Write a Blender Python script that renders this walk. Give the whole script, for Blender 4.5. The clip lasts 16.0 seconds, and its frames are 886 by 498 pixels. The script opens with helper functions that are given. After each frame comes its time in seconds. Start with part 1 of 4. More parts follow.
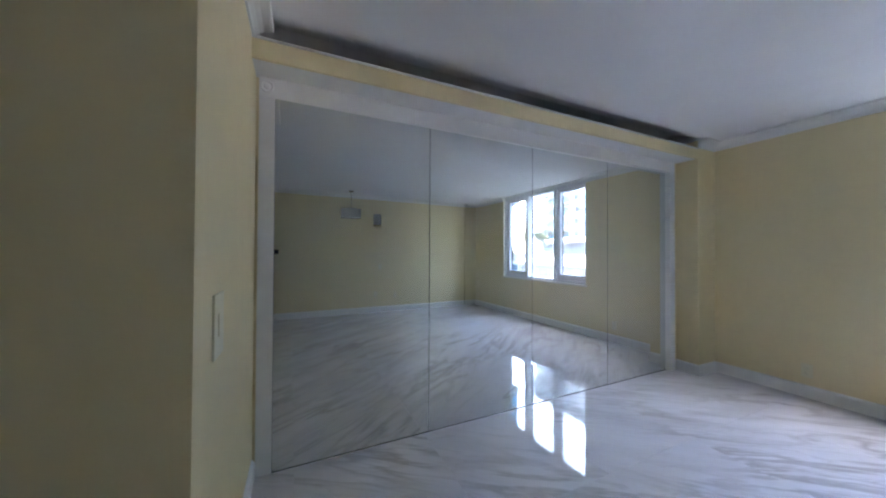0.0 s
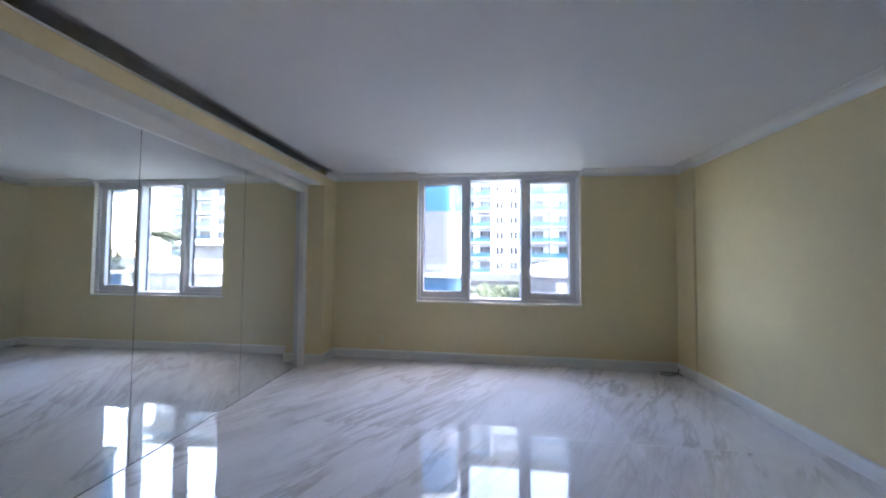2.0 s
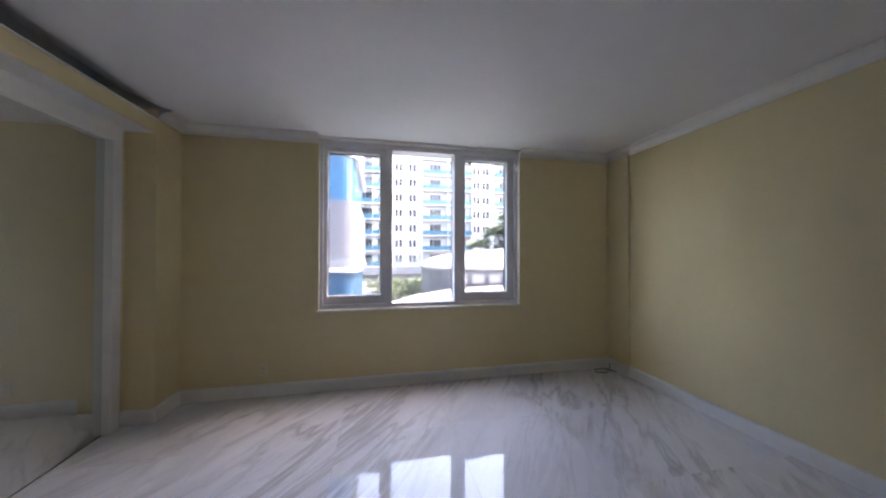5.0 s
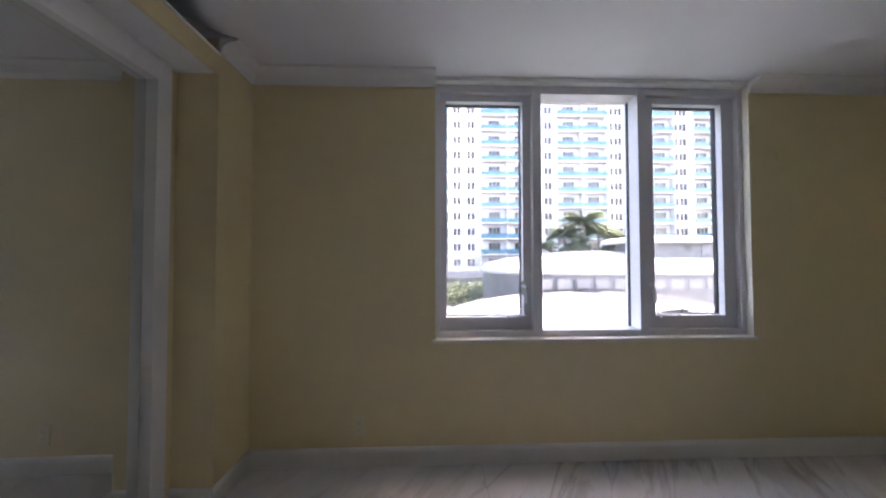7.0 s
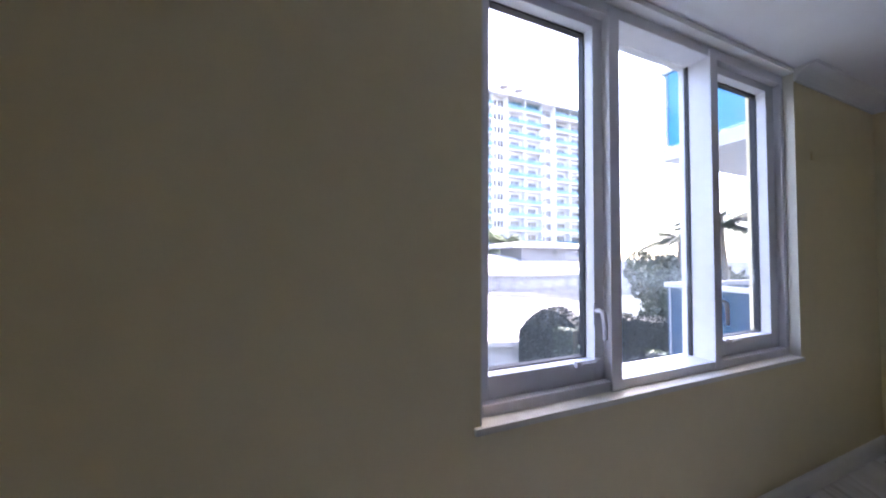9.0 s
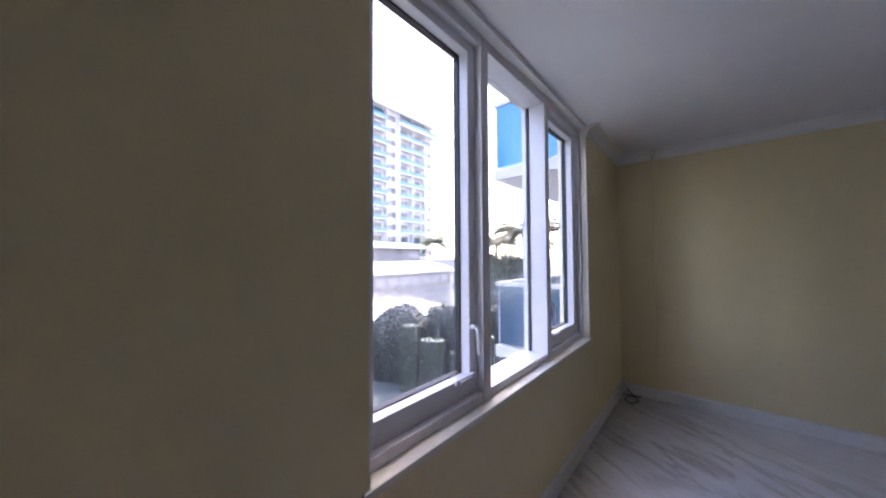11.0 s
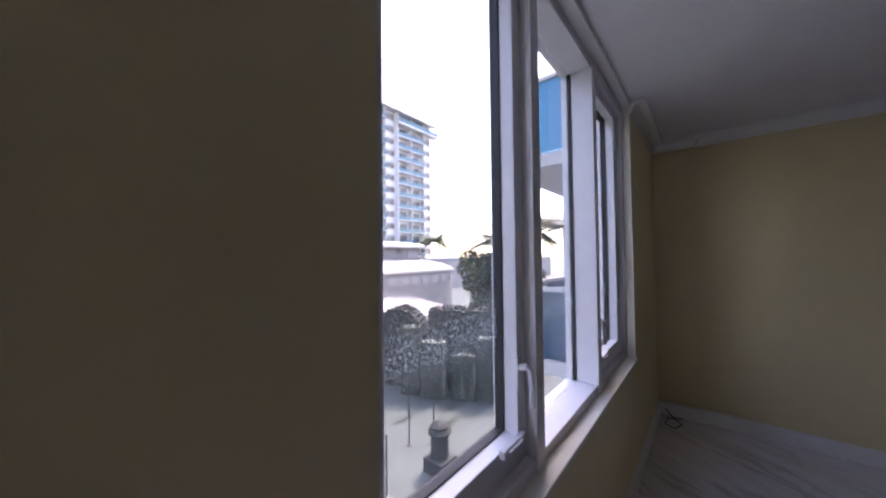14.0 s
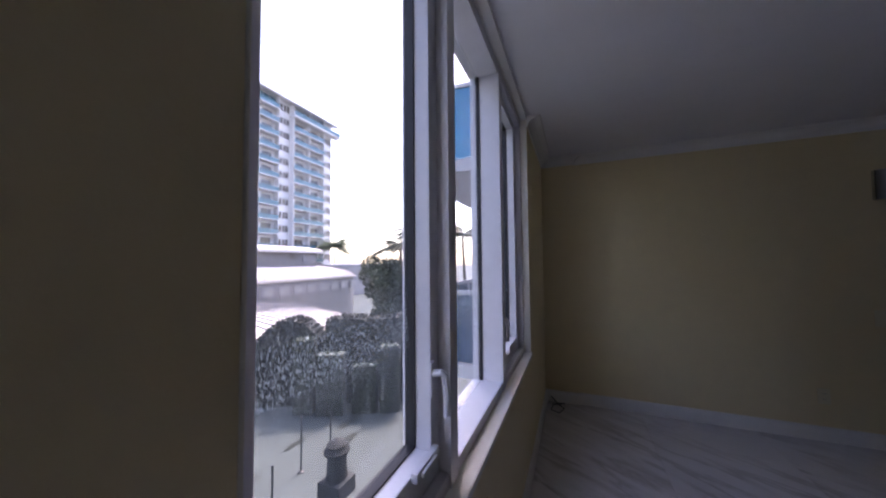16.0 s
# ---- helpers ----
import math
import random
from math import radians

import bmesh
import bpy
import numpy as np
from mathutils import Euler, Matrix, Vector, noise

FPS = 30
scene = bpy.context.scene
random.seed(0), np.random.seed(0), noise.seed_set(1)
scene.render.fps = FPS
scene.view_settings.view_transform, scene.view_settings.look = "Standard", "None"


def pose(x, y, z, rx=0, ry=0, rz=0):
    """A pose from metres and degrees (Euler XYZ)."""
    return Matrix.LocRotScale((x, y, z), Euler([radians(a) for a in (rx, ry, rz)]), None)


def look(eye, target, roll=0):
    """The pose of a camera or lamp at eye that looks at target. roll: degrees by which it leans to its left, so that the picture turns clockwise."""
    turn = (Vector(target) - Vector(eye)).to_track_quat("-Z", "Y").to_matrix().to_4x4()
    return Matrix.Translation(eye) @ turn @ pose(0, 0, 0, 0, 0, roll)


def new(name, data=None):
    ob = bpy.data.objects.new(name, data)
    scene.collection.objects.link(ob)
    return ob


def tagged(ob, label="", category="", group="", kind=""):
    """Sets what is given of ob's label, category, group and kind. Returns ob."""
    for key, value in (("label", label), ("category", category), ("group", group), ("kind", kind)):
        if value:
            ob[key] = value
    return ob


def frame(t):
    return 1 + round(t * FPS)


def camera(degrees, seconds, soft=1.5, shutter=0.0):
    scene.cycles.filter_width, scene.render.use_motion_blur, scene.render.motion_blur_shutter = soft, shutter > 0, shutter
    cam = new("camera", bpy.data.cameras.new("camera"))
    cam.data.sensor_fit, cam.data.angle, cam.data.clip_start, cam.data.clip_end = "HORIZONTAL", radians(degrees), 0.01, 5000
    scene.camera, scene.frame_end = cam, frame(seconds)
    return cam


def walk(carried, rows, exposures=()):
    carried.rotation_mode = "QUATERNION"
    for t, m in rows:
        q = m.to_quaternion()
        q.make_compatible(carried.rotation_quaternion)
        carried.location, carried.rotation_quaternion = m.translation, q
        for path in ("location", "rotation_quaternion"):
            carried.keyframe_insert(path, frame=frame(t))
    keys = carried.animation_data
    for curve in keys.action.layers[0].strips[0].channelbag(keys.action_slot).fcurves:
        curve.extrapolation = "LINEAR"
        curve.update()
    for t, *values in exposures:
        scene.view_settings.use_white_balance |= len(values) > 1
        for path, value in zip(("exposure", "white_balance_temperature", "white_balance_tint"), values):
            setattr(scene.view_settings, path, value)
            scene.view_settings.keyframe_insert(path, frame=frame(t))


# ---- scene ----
cam = camera(109.5, 16.0, soft=2.2)
PATH = [
    (0, (2.007, -3.989, 1.23), (0.191, -3.151, 1.253), 0.3),
    (0.5, (1.974, -4.0, 1.263), (0.307, -2.895, 1.275), 0.4),
    (1, (1.926, -4.025, 1.346), (0.586, -2.54, 1.331), 0.5),
    (1.5, (1.982, -3.98, 1.33), (1.127, -2.172, 1.34), 0.4),
    (2, (2.124, -3.981, 1.285), (1.892, -1.995, 1.35), 0.5),
    (2.5, (2.158, -3.937, 1.298), (2.469, -1.963, 1.366), 0.2),
    (3, (2.296, -3.865, 1.32), (2.807, -1.932, 1.381), 0.1),
    (3.2, (2.281, -3.852, 1.303), (2.853, -1.937, 1.357), -0.1),
    (5.3, (1.779, -2.913, 1.282), (2.102, -0.939, 1.303), 0.1),
    (5.5, (1.731, -2.791, 1.268), (1.963, -0.805, 1.297), 0.2),
    (6, (1.59, -2.525, 1.269), (1.673, -0.527, 1.302), 0.1),
    (6.5, (1.474, -2.222, 1.235), (1.459, -0.222, 1.284), 0.0),
    (7, (1.305, -1.933, 1.256), (1.373, 0.066, 1.304), -0.1),
    (7.5, (1.187, -1.688, 1.293), (1.382, 0.303, 1.312), -0.1),
    (8, (0.999, -1.408, 1.272), (1.325, 0.564, 1.318), 0.6),
    (8.5, (0.889, -1.183, 1.287), (1.357, 0.760, 1.341), 0.3),
    (9, (0.832, -0.894, 1.279), (1.575, 0.962, 1.341), 0.4),
    (9.5, (0.758, -0.769, 1.28), (1.753, 0.963, 1.374), 0.2),
    (10, (0.743, -0.719, 1.295), (2.001, 0.833, 1.371), -0.3),
    (10.2, (0.78, -0.704, 1.325), (2.141, 0.76, 1.381), -0.2),
    (12.3, (0.823, -0.727, 1.399), (2.395, 0.506, 1.474), -0.6),
    (12.5, (0.842, -0.729, 1.414), (2.387, 0.539, 1.478), -0.7),
    (13, (0.898, -0.646, 1.401), (2.377, 0.7, 1.455), -0.5),
    (13.5, (0.947, -0.488, 1.401), (2.403, 0.882, 1.462), -0.2),
    (14, (1.037, -0.365, 1.398), (2.564, 0.926, 1.449), -0.6),
    (14.5, (1.119, -0.288, 1.392), (2.771, 0.836, 1.468), -0.2),
    (15, (1.16, -0.254, 1.387), (2.991, 0.548, 1.474), -0.4),
    (15.5, (1.17, -0.253, 1.384), (3.059, 0.397, 1.478), -0.8),
    (16, (1.126, -0.283, 1.363), (2.971, 0.485, 1.449), -0.5),
]
EXPOSURES = [(0, 5.8, 6650, 19), (1.5, 5.6, 6750, 20), (3, 5.35, 7500, 23), (5.5, 4.85, 7950, 25), (7, 4.75, 7950, 26), (9, 4.75, 6900, 29), (10, 4.6, 7000, 31), (12.5, 4.2, 7500, 33), (14.5, 3.5, 7400, 35), (16, 3.3, 7150, 36)]
walk(cam, [(t, look(eye, target, roll)) for t, eye, target, roll in PATH], EXPOSURES)

# ---------------------------------------------------------------- light
SUN_EL, SUN_AZ = radians(62), radians(90)      # compass angle from +y over +x: along the facade
world = bpy.data.worlds.new("sky")
scene.world = world
world.use_nodes = True
wn, wl = world.node_tree.nodes, world.node_tree.links
sky = wn.new("ShaderNodeTexSky")
sky.sky_type, sky.sun_disc = "NISHITA", False
sky.sun_elevation, sky.sun_rotation = SUN_EL, SUN_AZ
sky.dust_density, sky.air_density, sky.ozone_density = 1.8, 1.0, 0.3
wn["Background"].inputs[1].default_value = 0.15
wl.new(sky.outputs[0], wn["Background"].inputs[0])
sun = new("sun", bpy.data.lights.new("sun", "SUN"))
sun.data.energy, sun.data.angle, sun.data.color = 1.0, radians(10), (1.0, 0.95, 0.87)
sd = Vector((math.sin(SUN_AZ) * math.cos(SUN_EL), math.cos(SUN_AZ) * math.cos(SUN_EL), math.sin(SUN_EL)))
sun.matrix_world = look(sd * 80, (0, 0, 0))

# ---------------------------------------------------------------- materials
def mat(name, colour, rough=0.6, metal=0.0, var=0.06, scale=6.0, bump=0.0, bscale=60.0, spec=0.5, coat=0.0):
    """A principled surface with variation at two scales and fine relief."""
    m = bpy.data.materials.new(name)
    m.use_nodes = True
    n, l = m.node_tree.nodes, m.node_tree.links
    p = n["Principled BSDF"]
    p.inputs["Roughness"].default_value, p.inputs["Metallic"].default_value = rough, metal
    p.inputs["Specular IOR Level"].default_value = spec
    p.inputs["Coat Weight"].default_value = coat
    co = n.new("ShaderNodeTexCoord")
    big, fine = n.new("ShaderNodeTexNoise"), n.new("ShaderNodeTexNoise")
    big.inputs["Scale"].default_value, big.inputs["Detail"].default_value = scale * 0.25, 3
    fine.inputs["Scale"].default_value, fine.inputs["Detail"].default_value = scale * 3, 4
    add = n.new("ShaderNodeMath"); add.operation = "ADD"
    ramp = n.new("ShaderNodeMapRange")
    ramp.inputs["From Min"].default_value, ramp.inputs["From Max"].default_value = 0.6, 1.4
    ramp.inputs["To Min"].default_value, ramp.inputs["To Max"].default_value = 1 - var, 1 + var
    mul = n.new("ShaderNodeMix"); mul.data_type, mul.blend_type = "RGBA", "MULTIPLY"
    mul.inputs[0].default_value = 1.0
    mul.inputs[6].default_value = (*colour, 1)
    for t in (big, fine):
        l.new(co.outputs["Object"], t.inputs["Vector"])
    l.new(big.outputs["Fac"], add.inputs[0]); l.new(fine.outputs["Fac"], add.inputs[1])
    l.new(add.outputs[0], ramp.inputs["Value"]); l.new(ramp.outputs[0], mul.inputs[7])
    l.new(mul.outputs[2], p.inputs["Base Color"])
    if bump:
        bt, b = n.new("ShaderNodeTexNoise"), n.new("ShaderNodeBump")
        bt.inputs["Scale"].default_value, bt.inputs["Detail"].default_value = bscale, 5
        b.inputs["Strength"].default_value, b.inputs["Distance"].default_value = bump, 0.004
        l.new(co.outputs["Object"], bt.inputs["Vector"])
        l.new(bt.outputs["Fac"], b.inputs["Height"]); l.new(b.outputs[0], p.inputs["Normal"])
    return m


def marble_mat():
    """Polished white porcelain with slanting grey-brown veins."""
    m = mat("polished_marble", (0.86, 0.84, 0.85), rough=0.03, var=0.04, scale=2.0, spec=0.55, coat=0.4)
    n, l = m.node_tree.nodes, m.node_tree.links
    p = n["Principled BSDF"]
    p.inputs["Coat Roughness"].default_value = 0.015
    base = p.inputs["Base Color"].links[0].from_socket
    geo, info = n.new("ShaderNodeNewGeometry"), n.new("ShaderNodeObjectInfo")
    off = n.new("ShaderNodeVectorMath"); off.operation = "MULTIPLY_ADD"
    off.inputs[1].default_value = (1, 1, 1)
    shift = n.new("ShaderNodeVectorMath"); shift.operation = "SCALE"; shift.inputs["Scale"].default_value = 0.35
    l.new(info.outputs["Random"], shift.inputs[0])
    l.new(geo.outputs["Position"], off.inputs[0]); l.new(shift.outputs[0], off.inputs[2])
    rot = n.new("ShaderNodeMapping"); rot.inputs["Rotation"].default_value = (0, 0, radians(VEIN))
    l.new(off.outputs[0], rot.inputs["Vector"])
    out = base
    for sx, sy, lo, hi, amount, colour, seed in ((0.8, 4.6, 0.0, 0.05, 0.66, (0.38, 0.35, 0.33), 0), (0.5, 2.4, 0.0, 0.13, 0.36, (0.50, 0.48, 0.47), 7), (1.4, 9.0, 0.0, 0.035, 0.22, (0.36, 0.32, 0.28), 13)):
        st = n.new("ShaderNodeMapping"); st.inputs["Scale"].default_value = (sx, sy, 1); st.inputs["Location"].default_value = (seed, seed * 1.7, 0)
        l.new(rot.outputs[0], st.inputs["Vector"])
        t = n.new("ShaderNodeTexNoise"); t.inputs["Scale"].default_value = 1.0; t.inputs["Detail"].default_value = 5; t.inputs["Roughness"].default_value = 0.55; t.inputs["Distortion"].default_value = 0.5
        l.new(st.outputs[0], t.inputs["Vector"])
        d = n.new("ShaderNodeMath"); d.operation = "SUBTRACT"; d.inputs[1].default_value = 0.5
        a = n.new("ShaderNodeMath"); a.operation = "ABSOLUTE"
        r = n.new("ShaderNodeMapRange"); r.inputs["From Min"].default_value, r.inputs["From Max"].default_value = lo, hi
        r.inputs["To Min"].default_value, r.inputs["To Max"].default_value = amount, 0.0
        patch = n.new("ShaderNodeTexNoise"); patch.inputs["Scale"].default_value = 0.9; patch.inputs["Detail"].default_value = 2
        pl = n.new("ShaderNodeMapping"); pl.inputs["Location"].default_value = (seed * 3.1, 5, seed)
        l.new(off.outputs[0], pl.inputs["Vector"]); l.new(pl.outputs[0], patch.inputs["Vector"])
        pr = n.new("ShaderNodeMapRange"); pr.inputs["From Min"].default_value, pr.inputs["From Max"].default_value = 0.38, 0.6
        k = n.new("ShaderNodeMath"); k.operation = "MULTIPLY"
        l.new(patch.outputs["Fac"], pr.inputs["Value"])
        l.new(t.outputs["Fac"], d.inputs[0]); l.new(d.outputs[0], a.inputs[0]); l.new(a.outputs[0], r.inputs["Value"])
        l.new(r.outputs[0], k.inputs[0]); l.new(pr.outputs[0], k.inputs[1])
        mx = n.new("ShaderNodeMix"); mx.data_type = "RGBA"; mx.inputs[7].default_value = (*colour, 1)
        l.new(k.outputs[0], mx.inputs[0]); l.new(out, mx.inputs[6])
        out = mx.outputs[2]
    l.new(out, p.inputs["Base Color"])
    return m


def mirror_mat():
    m = mat("mirror_silver", (0.78, 0.81, 0.79), rough=0.0, metal=0.9, var=0.02, scale=1.0)
    n, l = m.node_tree.nodes, m.node_tree.links
    t, r = n.new("ShaderNodeTexNoise"), n.new("ShaderNodeMapRange")
    t.inputs["Scale"].default_value, t.inputs["Detail"].default_value = 1.3, 4
    r.inputs["From Min"].default_value, r.inputs["From Max"].default_value = 0.4, 0.8
    r.inputs["To Min"].default_value, r.inputs["To Max"].default_value = 0.008, 0.05
    l.new(t.outputs["Fac"], r.inputs["Value"]); l.new(r.outputs[0], n["Principled BSDF"].inputs["Roughness"])
    return m


def glass_mat(name, tint=(0.77, 0.79, 0.80), dirt=0.0):
    """Thin pane: clear with a gloss; dirt adds dried drips and a grey film low on the pane."""
    m = bpy.data.materials.new(name)
    m.use_nodes = True
    n, l = m.node_tree.nodes, m.node_tree.links
    n.remove(n["Principled BSDF"])
    tr, gl, mx, fr = n.new("ShaderNodeBsdfTransparent"), n.new("ShaderNodeBsdfGlossy"), n.new("ShaderNodeMixShader"), n.new("ShaderNodeMapRange")
    lw, pw = n.new("ShaderNodeLayerWeight"), n.new("ShaderNodeMath")
    pw.operation, pw.inputs[1].default_value = "POWER", 5.0
    l.new(lw.outputs["Facing"], pw.inputs[0]); l.new(pw.outputs[0], fr.inputs["Value"])
    fr.inputs["To Min"].default_value, fr.inputs["To Max"].default_value = 0.03, 0.7
    tr.inputs[0].default_value = (*tint, 1)
    gl.inputs["Roughness"].default_value = 0.0
    l.new(fr.outputs[0], mx.inputs[0]); l.new(tr.outputs[0], mx.inputs[1]); l.new(gl.outputs[0], mx.inputs[2])
    out = mx
    if dirt:
        geo = n.new("ShaderNodeNewGeometry")
        sep = n.new("ShaderNodeSeparateXYZ"); l.new(geo.outputs["Position"], sep.inputs[0])
        facs = []
        for sc, lo, hi, amt, zlo, zhi, zend in (((300, 300, 110), 0.52, 0.61, 0.46, 1.20, 1.32, 1.13), ((700, 700, 380), 0.58, 0.70, 0.28, 1.20, 1.70, 1.08), ((5, 5, 3), 0.05, 0.75, 0.035, 1.08, 1.21, 0.0), ((5, 5, 3), 0.30, 0.75, 0.035, 0.95, 1.9, 0.0), ((60, 60, 7), 0.56, 0.76, 0.20, 1.1, 1.27, 1.0)):
            mp = n.new("ShaderNodeMapping"); mp.inputs["Scale"].default_value = sc
            t = n.new("ShaderNodeTexNoise"); t.inputs["Scale"].default_value = 1.0; t.inputs["Detail"].default_value = 2
            r = n.new("ShaderNodeMapRange"); r.inputs["From Min"].default_value, r.inputs["From Max"].default_value = lo, hi
            r.inputs["To Max"].default_value = amt * dirt
            z = n.new("ShaderNodeMapRange"); z.inputs["From Min"].default_value, z.inputs["From Max"].default_value = zhi, zlo
            k = n.new("ShaderNodeMath"); k.operation = "MULTIPLY"
            e = n.new("ShaderNodeMapRange"); e.inputs["From Min"].default_value, e.inputs["From Max"].default_value = zend - 0.05, zend + 0.04
            ke = n.new("ShaderNodeMath"); ke.operation = "MULTIPLY"
            l.new(sep.outputs["Z"], e.inputs["Value"]); l.new(k.outputs[0], ke.inputs[0]); l.new(e.outputs[0], ke.inputs[1])
            l.new(geo.outputs["Position"], mp.inputs[0]); l.new(mp.outputs[0], t.inputs["Vector"]); l.new(t.outputs["Fac"], r.inputs["Value"])
            l.new(sep.outputs["Z"], z.inputs["Value"]); l.new(r.outputs[0], k.inputs[0]); l.new(z.outputs[0], k.inputs[1])
            facs.append(ke)
        tot = facs[0].outputs[0]
        for f in facs[1:]:
            mm = n.new("ShaderNodeMath"); mm.operation = "MAXIMUM"
            l.new(tot, mm.inputs[0]); l.new(f.outputs[0], mm.inputs[1]); tot = mm.outputs[0]
        film, tl, both = n.new("ShaderNodeBsdfDiffuse"), n.new("ShaderNodeBsdfTranslucent"), n.new("ShaderNodeMixShader")
        film.inputs[0].default_value = tl.inputs[0].default_value = (0.50, 0.58, 0.58, 1)
        both.inputs[0].default_value = 0.5
        l.new(film.outputs[0], both.inputs[1]); l.new(tl.outputs[0], both.inputs[2])
        o2 = n.new("ShaderNodeMixShader")
        l.new(tot, o2.inputs[0]); l.new(mx.outputs[0], o2.inputs[1]); l.new(both.outputs[0], o2.inputs[2])
        out = o2
    l.new(out.outputs[0], n["Material Output"].inputs[0])
    return m


def sheer_mat():
    """Fine woven metallic organza: half see-through."""
    m = mat("sheer_shade_fabric", (0.62, 0.58, 0.57), rough=0.45, metal=0.2, var=0.15, scale=90)
    m.node_tree.nodes["Principled BSDF"].inputs["Alpha"].default_value = 0.40
    return m


M = {}
M["yellow"] = mat("pale_yellow_paint", (0.82, 0.695, 0.41), rough=0.55, var=0.035, scale=3.0, bump=0.12, bscale=140)
M["ceil"] = mat("ceiling_paint", (0.84, 0.83, 0.83), rough=0.7, var=0.025, scale=2.0, bump=0.15, bscale=90)
M["trim"] = mat("white_gloss_trim", (0.85, 0.84, 0.80), rough=0.38, var=0.03, scale=5.0, bump=0.04)
M["alu"] = mat("white_powder_coat", (0.76, 0.75, 0.77), rough=0.35, var=0.04, scale=7.0, bump=0.03, bscale=200)
M["sill"] = mat("cream_painted_sill", (0.78, 0.74, 0.63), rough=0.4, var=0.05, scale=8.0, bump=0.08)
M["rubber"] = mat("black_gasket", (0.02, 0.02, 0.022), rough=0.6)
M["mirror"] = mirror_mat()
M["joint"] = mat("mirror_edge", (0.10, 0.12, 0.12), rough=0.25, metal=0.4)
M["glass"] = glass_mat("window_glass", dirt=1.0)
M["chrome"] = mat("brushed_nickel", (0.55, 0.53, 0.52), rough=0.22, metal=1.0, var=0.05, scale=60)
M["steel"] = mat("satin_steel", (0.58, 0.56, 0.56), rough=0.38, metal=1.0, var=0.06, scale=50)
M["opal"] = mat("opal_glass", (0.72, 0.70, 0.67), rough=0.25, var=0.02)
M["sheer"] = sheer_mat()
M["plate"] = mat("white_plastic_plate", (0.79, 0.72, 0.50), rough=0.35, var=0.02)
M["dark"] = mat("dark_slot", (0.03, 0.03, 0.03), rough=0.5)
M["grout"] = mat("pale_grout", (0.62, 0.60, 0.60), rough=0.7, var=0.1)
VEIN = -56
M["marble"] = marble_mat()
M["stucco"] = mat("white_stucco", (0.58, 0.58, 0.585), rough=0.8, var=0.05, scale=1.5, bump=0.2, bscale=20)
# pale lilac render darkened in its colour to stand for a shaded face
M["lilac"] = mat("shaded_lilac_render", (0.13, 0.13, 0.145), rough=0.8, var=0.08, scale=1.0, bump=0.2, bscale=15)
M["roof"] = mat("white_membrane_roof", (0.47, 0.455, 0.45), rough=0.7, var=0.12, scale=1.0, bump=0.2, bscale=6)
M["gwall"] = mat("pale_grey_render", (0.155, 0.155, 0.157), rough=0.8, var=0.12, scale=1.0, bump=0.2, bscale=15)
M["pale"] = mat("pale_blank_panel", (0.24, 0.24, 0.24), rough=0.7, var=0.1, scale=1.0)
M["greyb"] = mat("grey_base_render", (0.20, 0.20, 0.21), rough=0.85, var=0.1, scale=1.0)
M["blueglass"] = mat("blue_balcony_glass", (0.035, 0.12, 0.165), rough=0.15, var=0.12, scale=0.7)
# overhead balcony glass, brightened in colour for daylight coming through it
M["cyan"] = mat("backlit_blue_glass", (0.02, 0.27, 0.47), rough=0.1, var=0.10, scale=1.0)
M["bandblue"] = mat("deep_blue_glass", (0.022, 0.10, 0.18), rough=0.15, var=0.12, scale=0.6)
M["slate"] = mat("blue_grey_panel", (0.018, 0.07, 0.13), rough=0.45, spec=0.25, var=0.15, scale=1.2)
M["pane"] = mat("dark_window_pane", (0.022, 0.024, 0.03), rough=0.12, var=0.25, scale=0.4)
M["shut"] = mat("brown_shutter", (0.035, 0.028, 0.025), rough=0.4, var=0.2, scale=2)
M["deck"] = mat("weathered_deck_concrete", (0.055, 0.076, 0.075), rough=0.75, var=0.28, scale=1.1, bump=0.3, bscale=8)
M["puddle"] = mat("dark_wet_stain", (0.04, 0.05, 0.045), rough=0.35, var=0.2, scale=2)
M["leaf"] = mat("dull_green_leaf", (0.045, 0.068, 0.036), rough=0.55, var=0.45, scale=1.2)
# far foliage: distance haze is mixed into this paler grey-green
M["leaf2"] = mat("hazy_green_leaf", (0.16, 0.20, 0.12), rough=0.55, var=0.4, scale=1.0)
# near-black leaves hold the shade in their colour, hedge tops the light
M["hedge"] = mat("shaded_hedge_leaf", (0.010, 0.016, 0.013), rough=0.6, var=0.5, scale=1.5)
M["hedgetop"] = mat("lit_hedge_top", (0.20, 0.25, 0.23), rough=0.6, var=0.25, scale=1.5)
M["bark"] = mat("grey_palm_bark", (0.20, 0.17, 0.14), rough=0.85, var=0.3, scale=4, bump=0.5, bscale=12)
M["stone"] = mat("dark_weathered_stone", (0.022, 0.028, 0.029), rough=0.8, var=0.35, scale=4, bump=0.4, bscale=20)
M["iron"] = mat("dark_painted_iron", (0.05, 0.055, 0.06), rough=0.5)


# ---------------------------------------------------------------- builders
def box(bm, x0, x1, y0, y1, z0, z1, bevel=0.0):
    r = bmesh.ops.create_cube(bm, size=1.0, matrix=Matrix.LocRotScale(((x0 + x1) / 2, (y0 + y1) / 2, (z0 + z1) / 2), None, (abs(x1 - x0), abs(y1 - y0), abs(z1 - z0))))
    if bevel:
        es = list({e for v in r["verts"] for e in v.link_edges})
        bmesh.ops.bevel(bm, geom=es, offset=bevel, segments=2, affect="EDGES", profile=0.6)
    return bm


def boxes(*bs, bevel=0.0):
    bm = bmesh.new()
    for b in bs:
        box(bm, *b, bevel=bevel)
    return bm


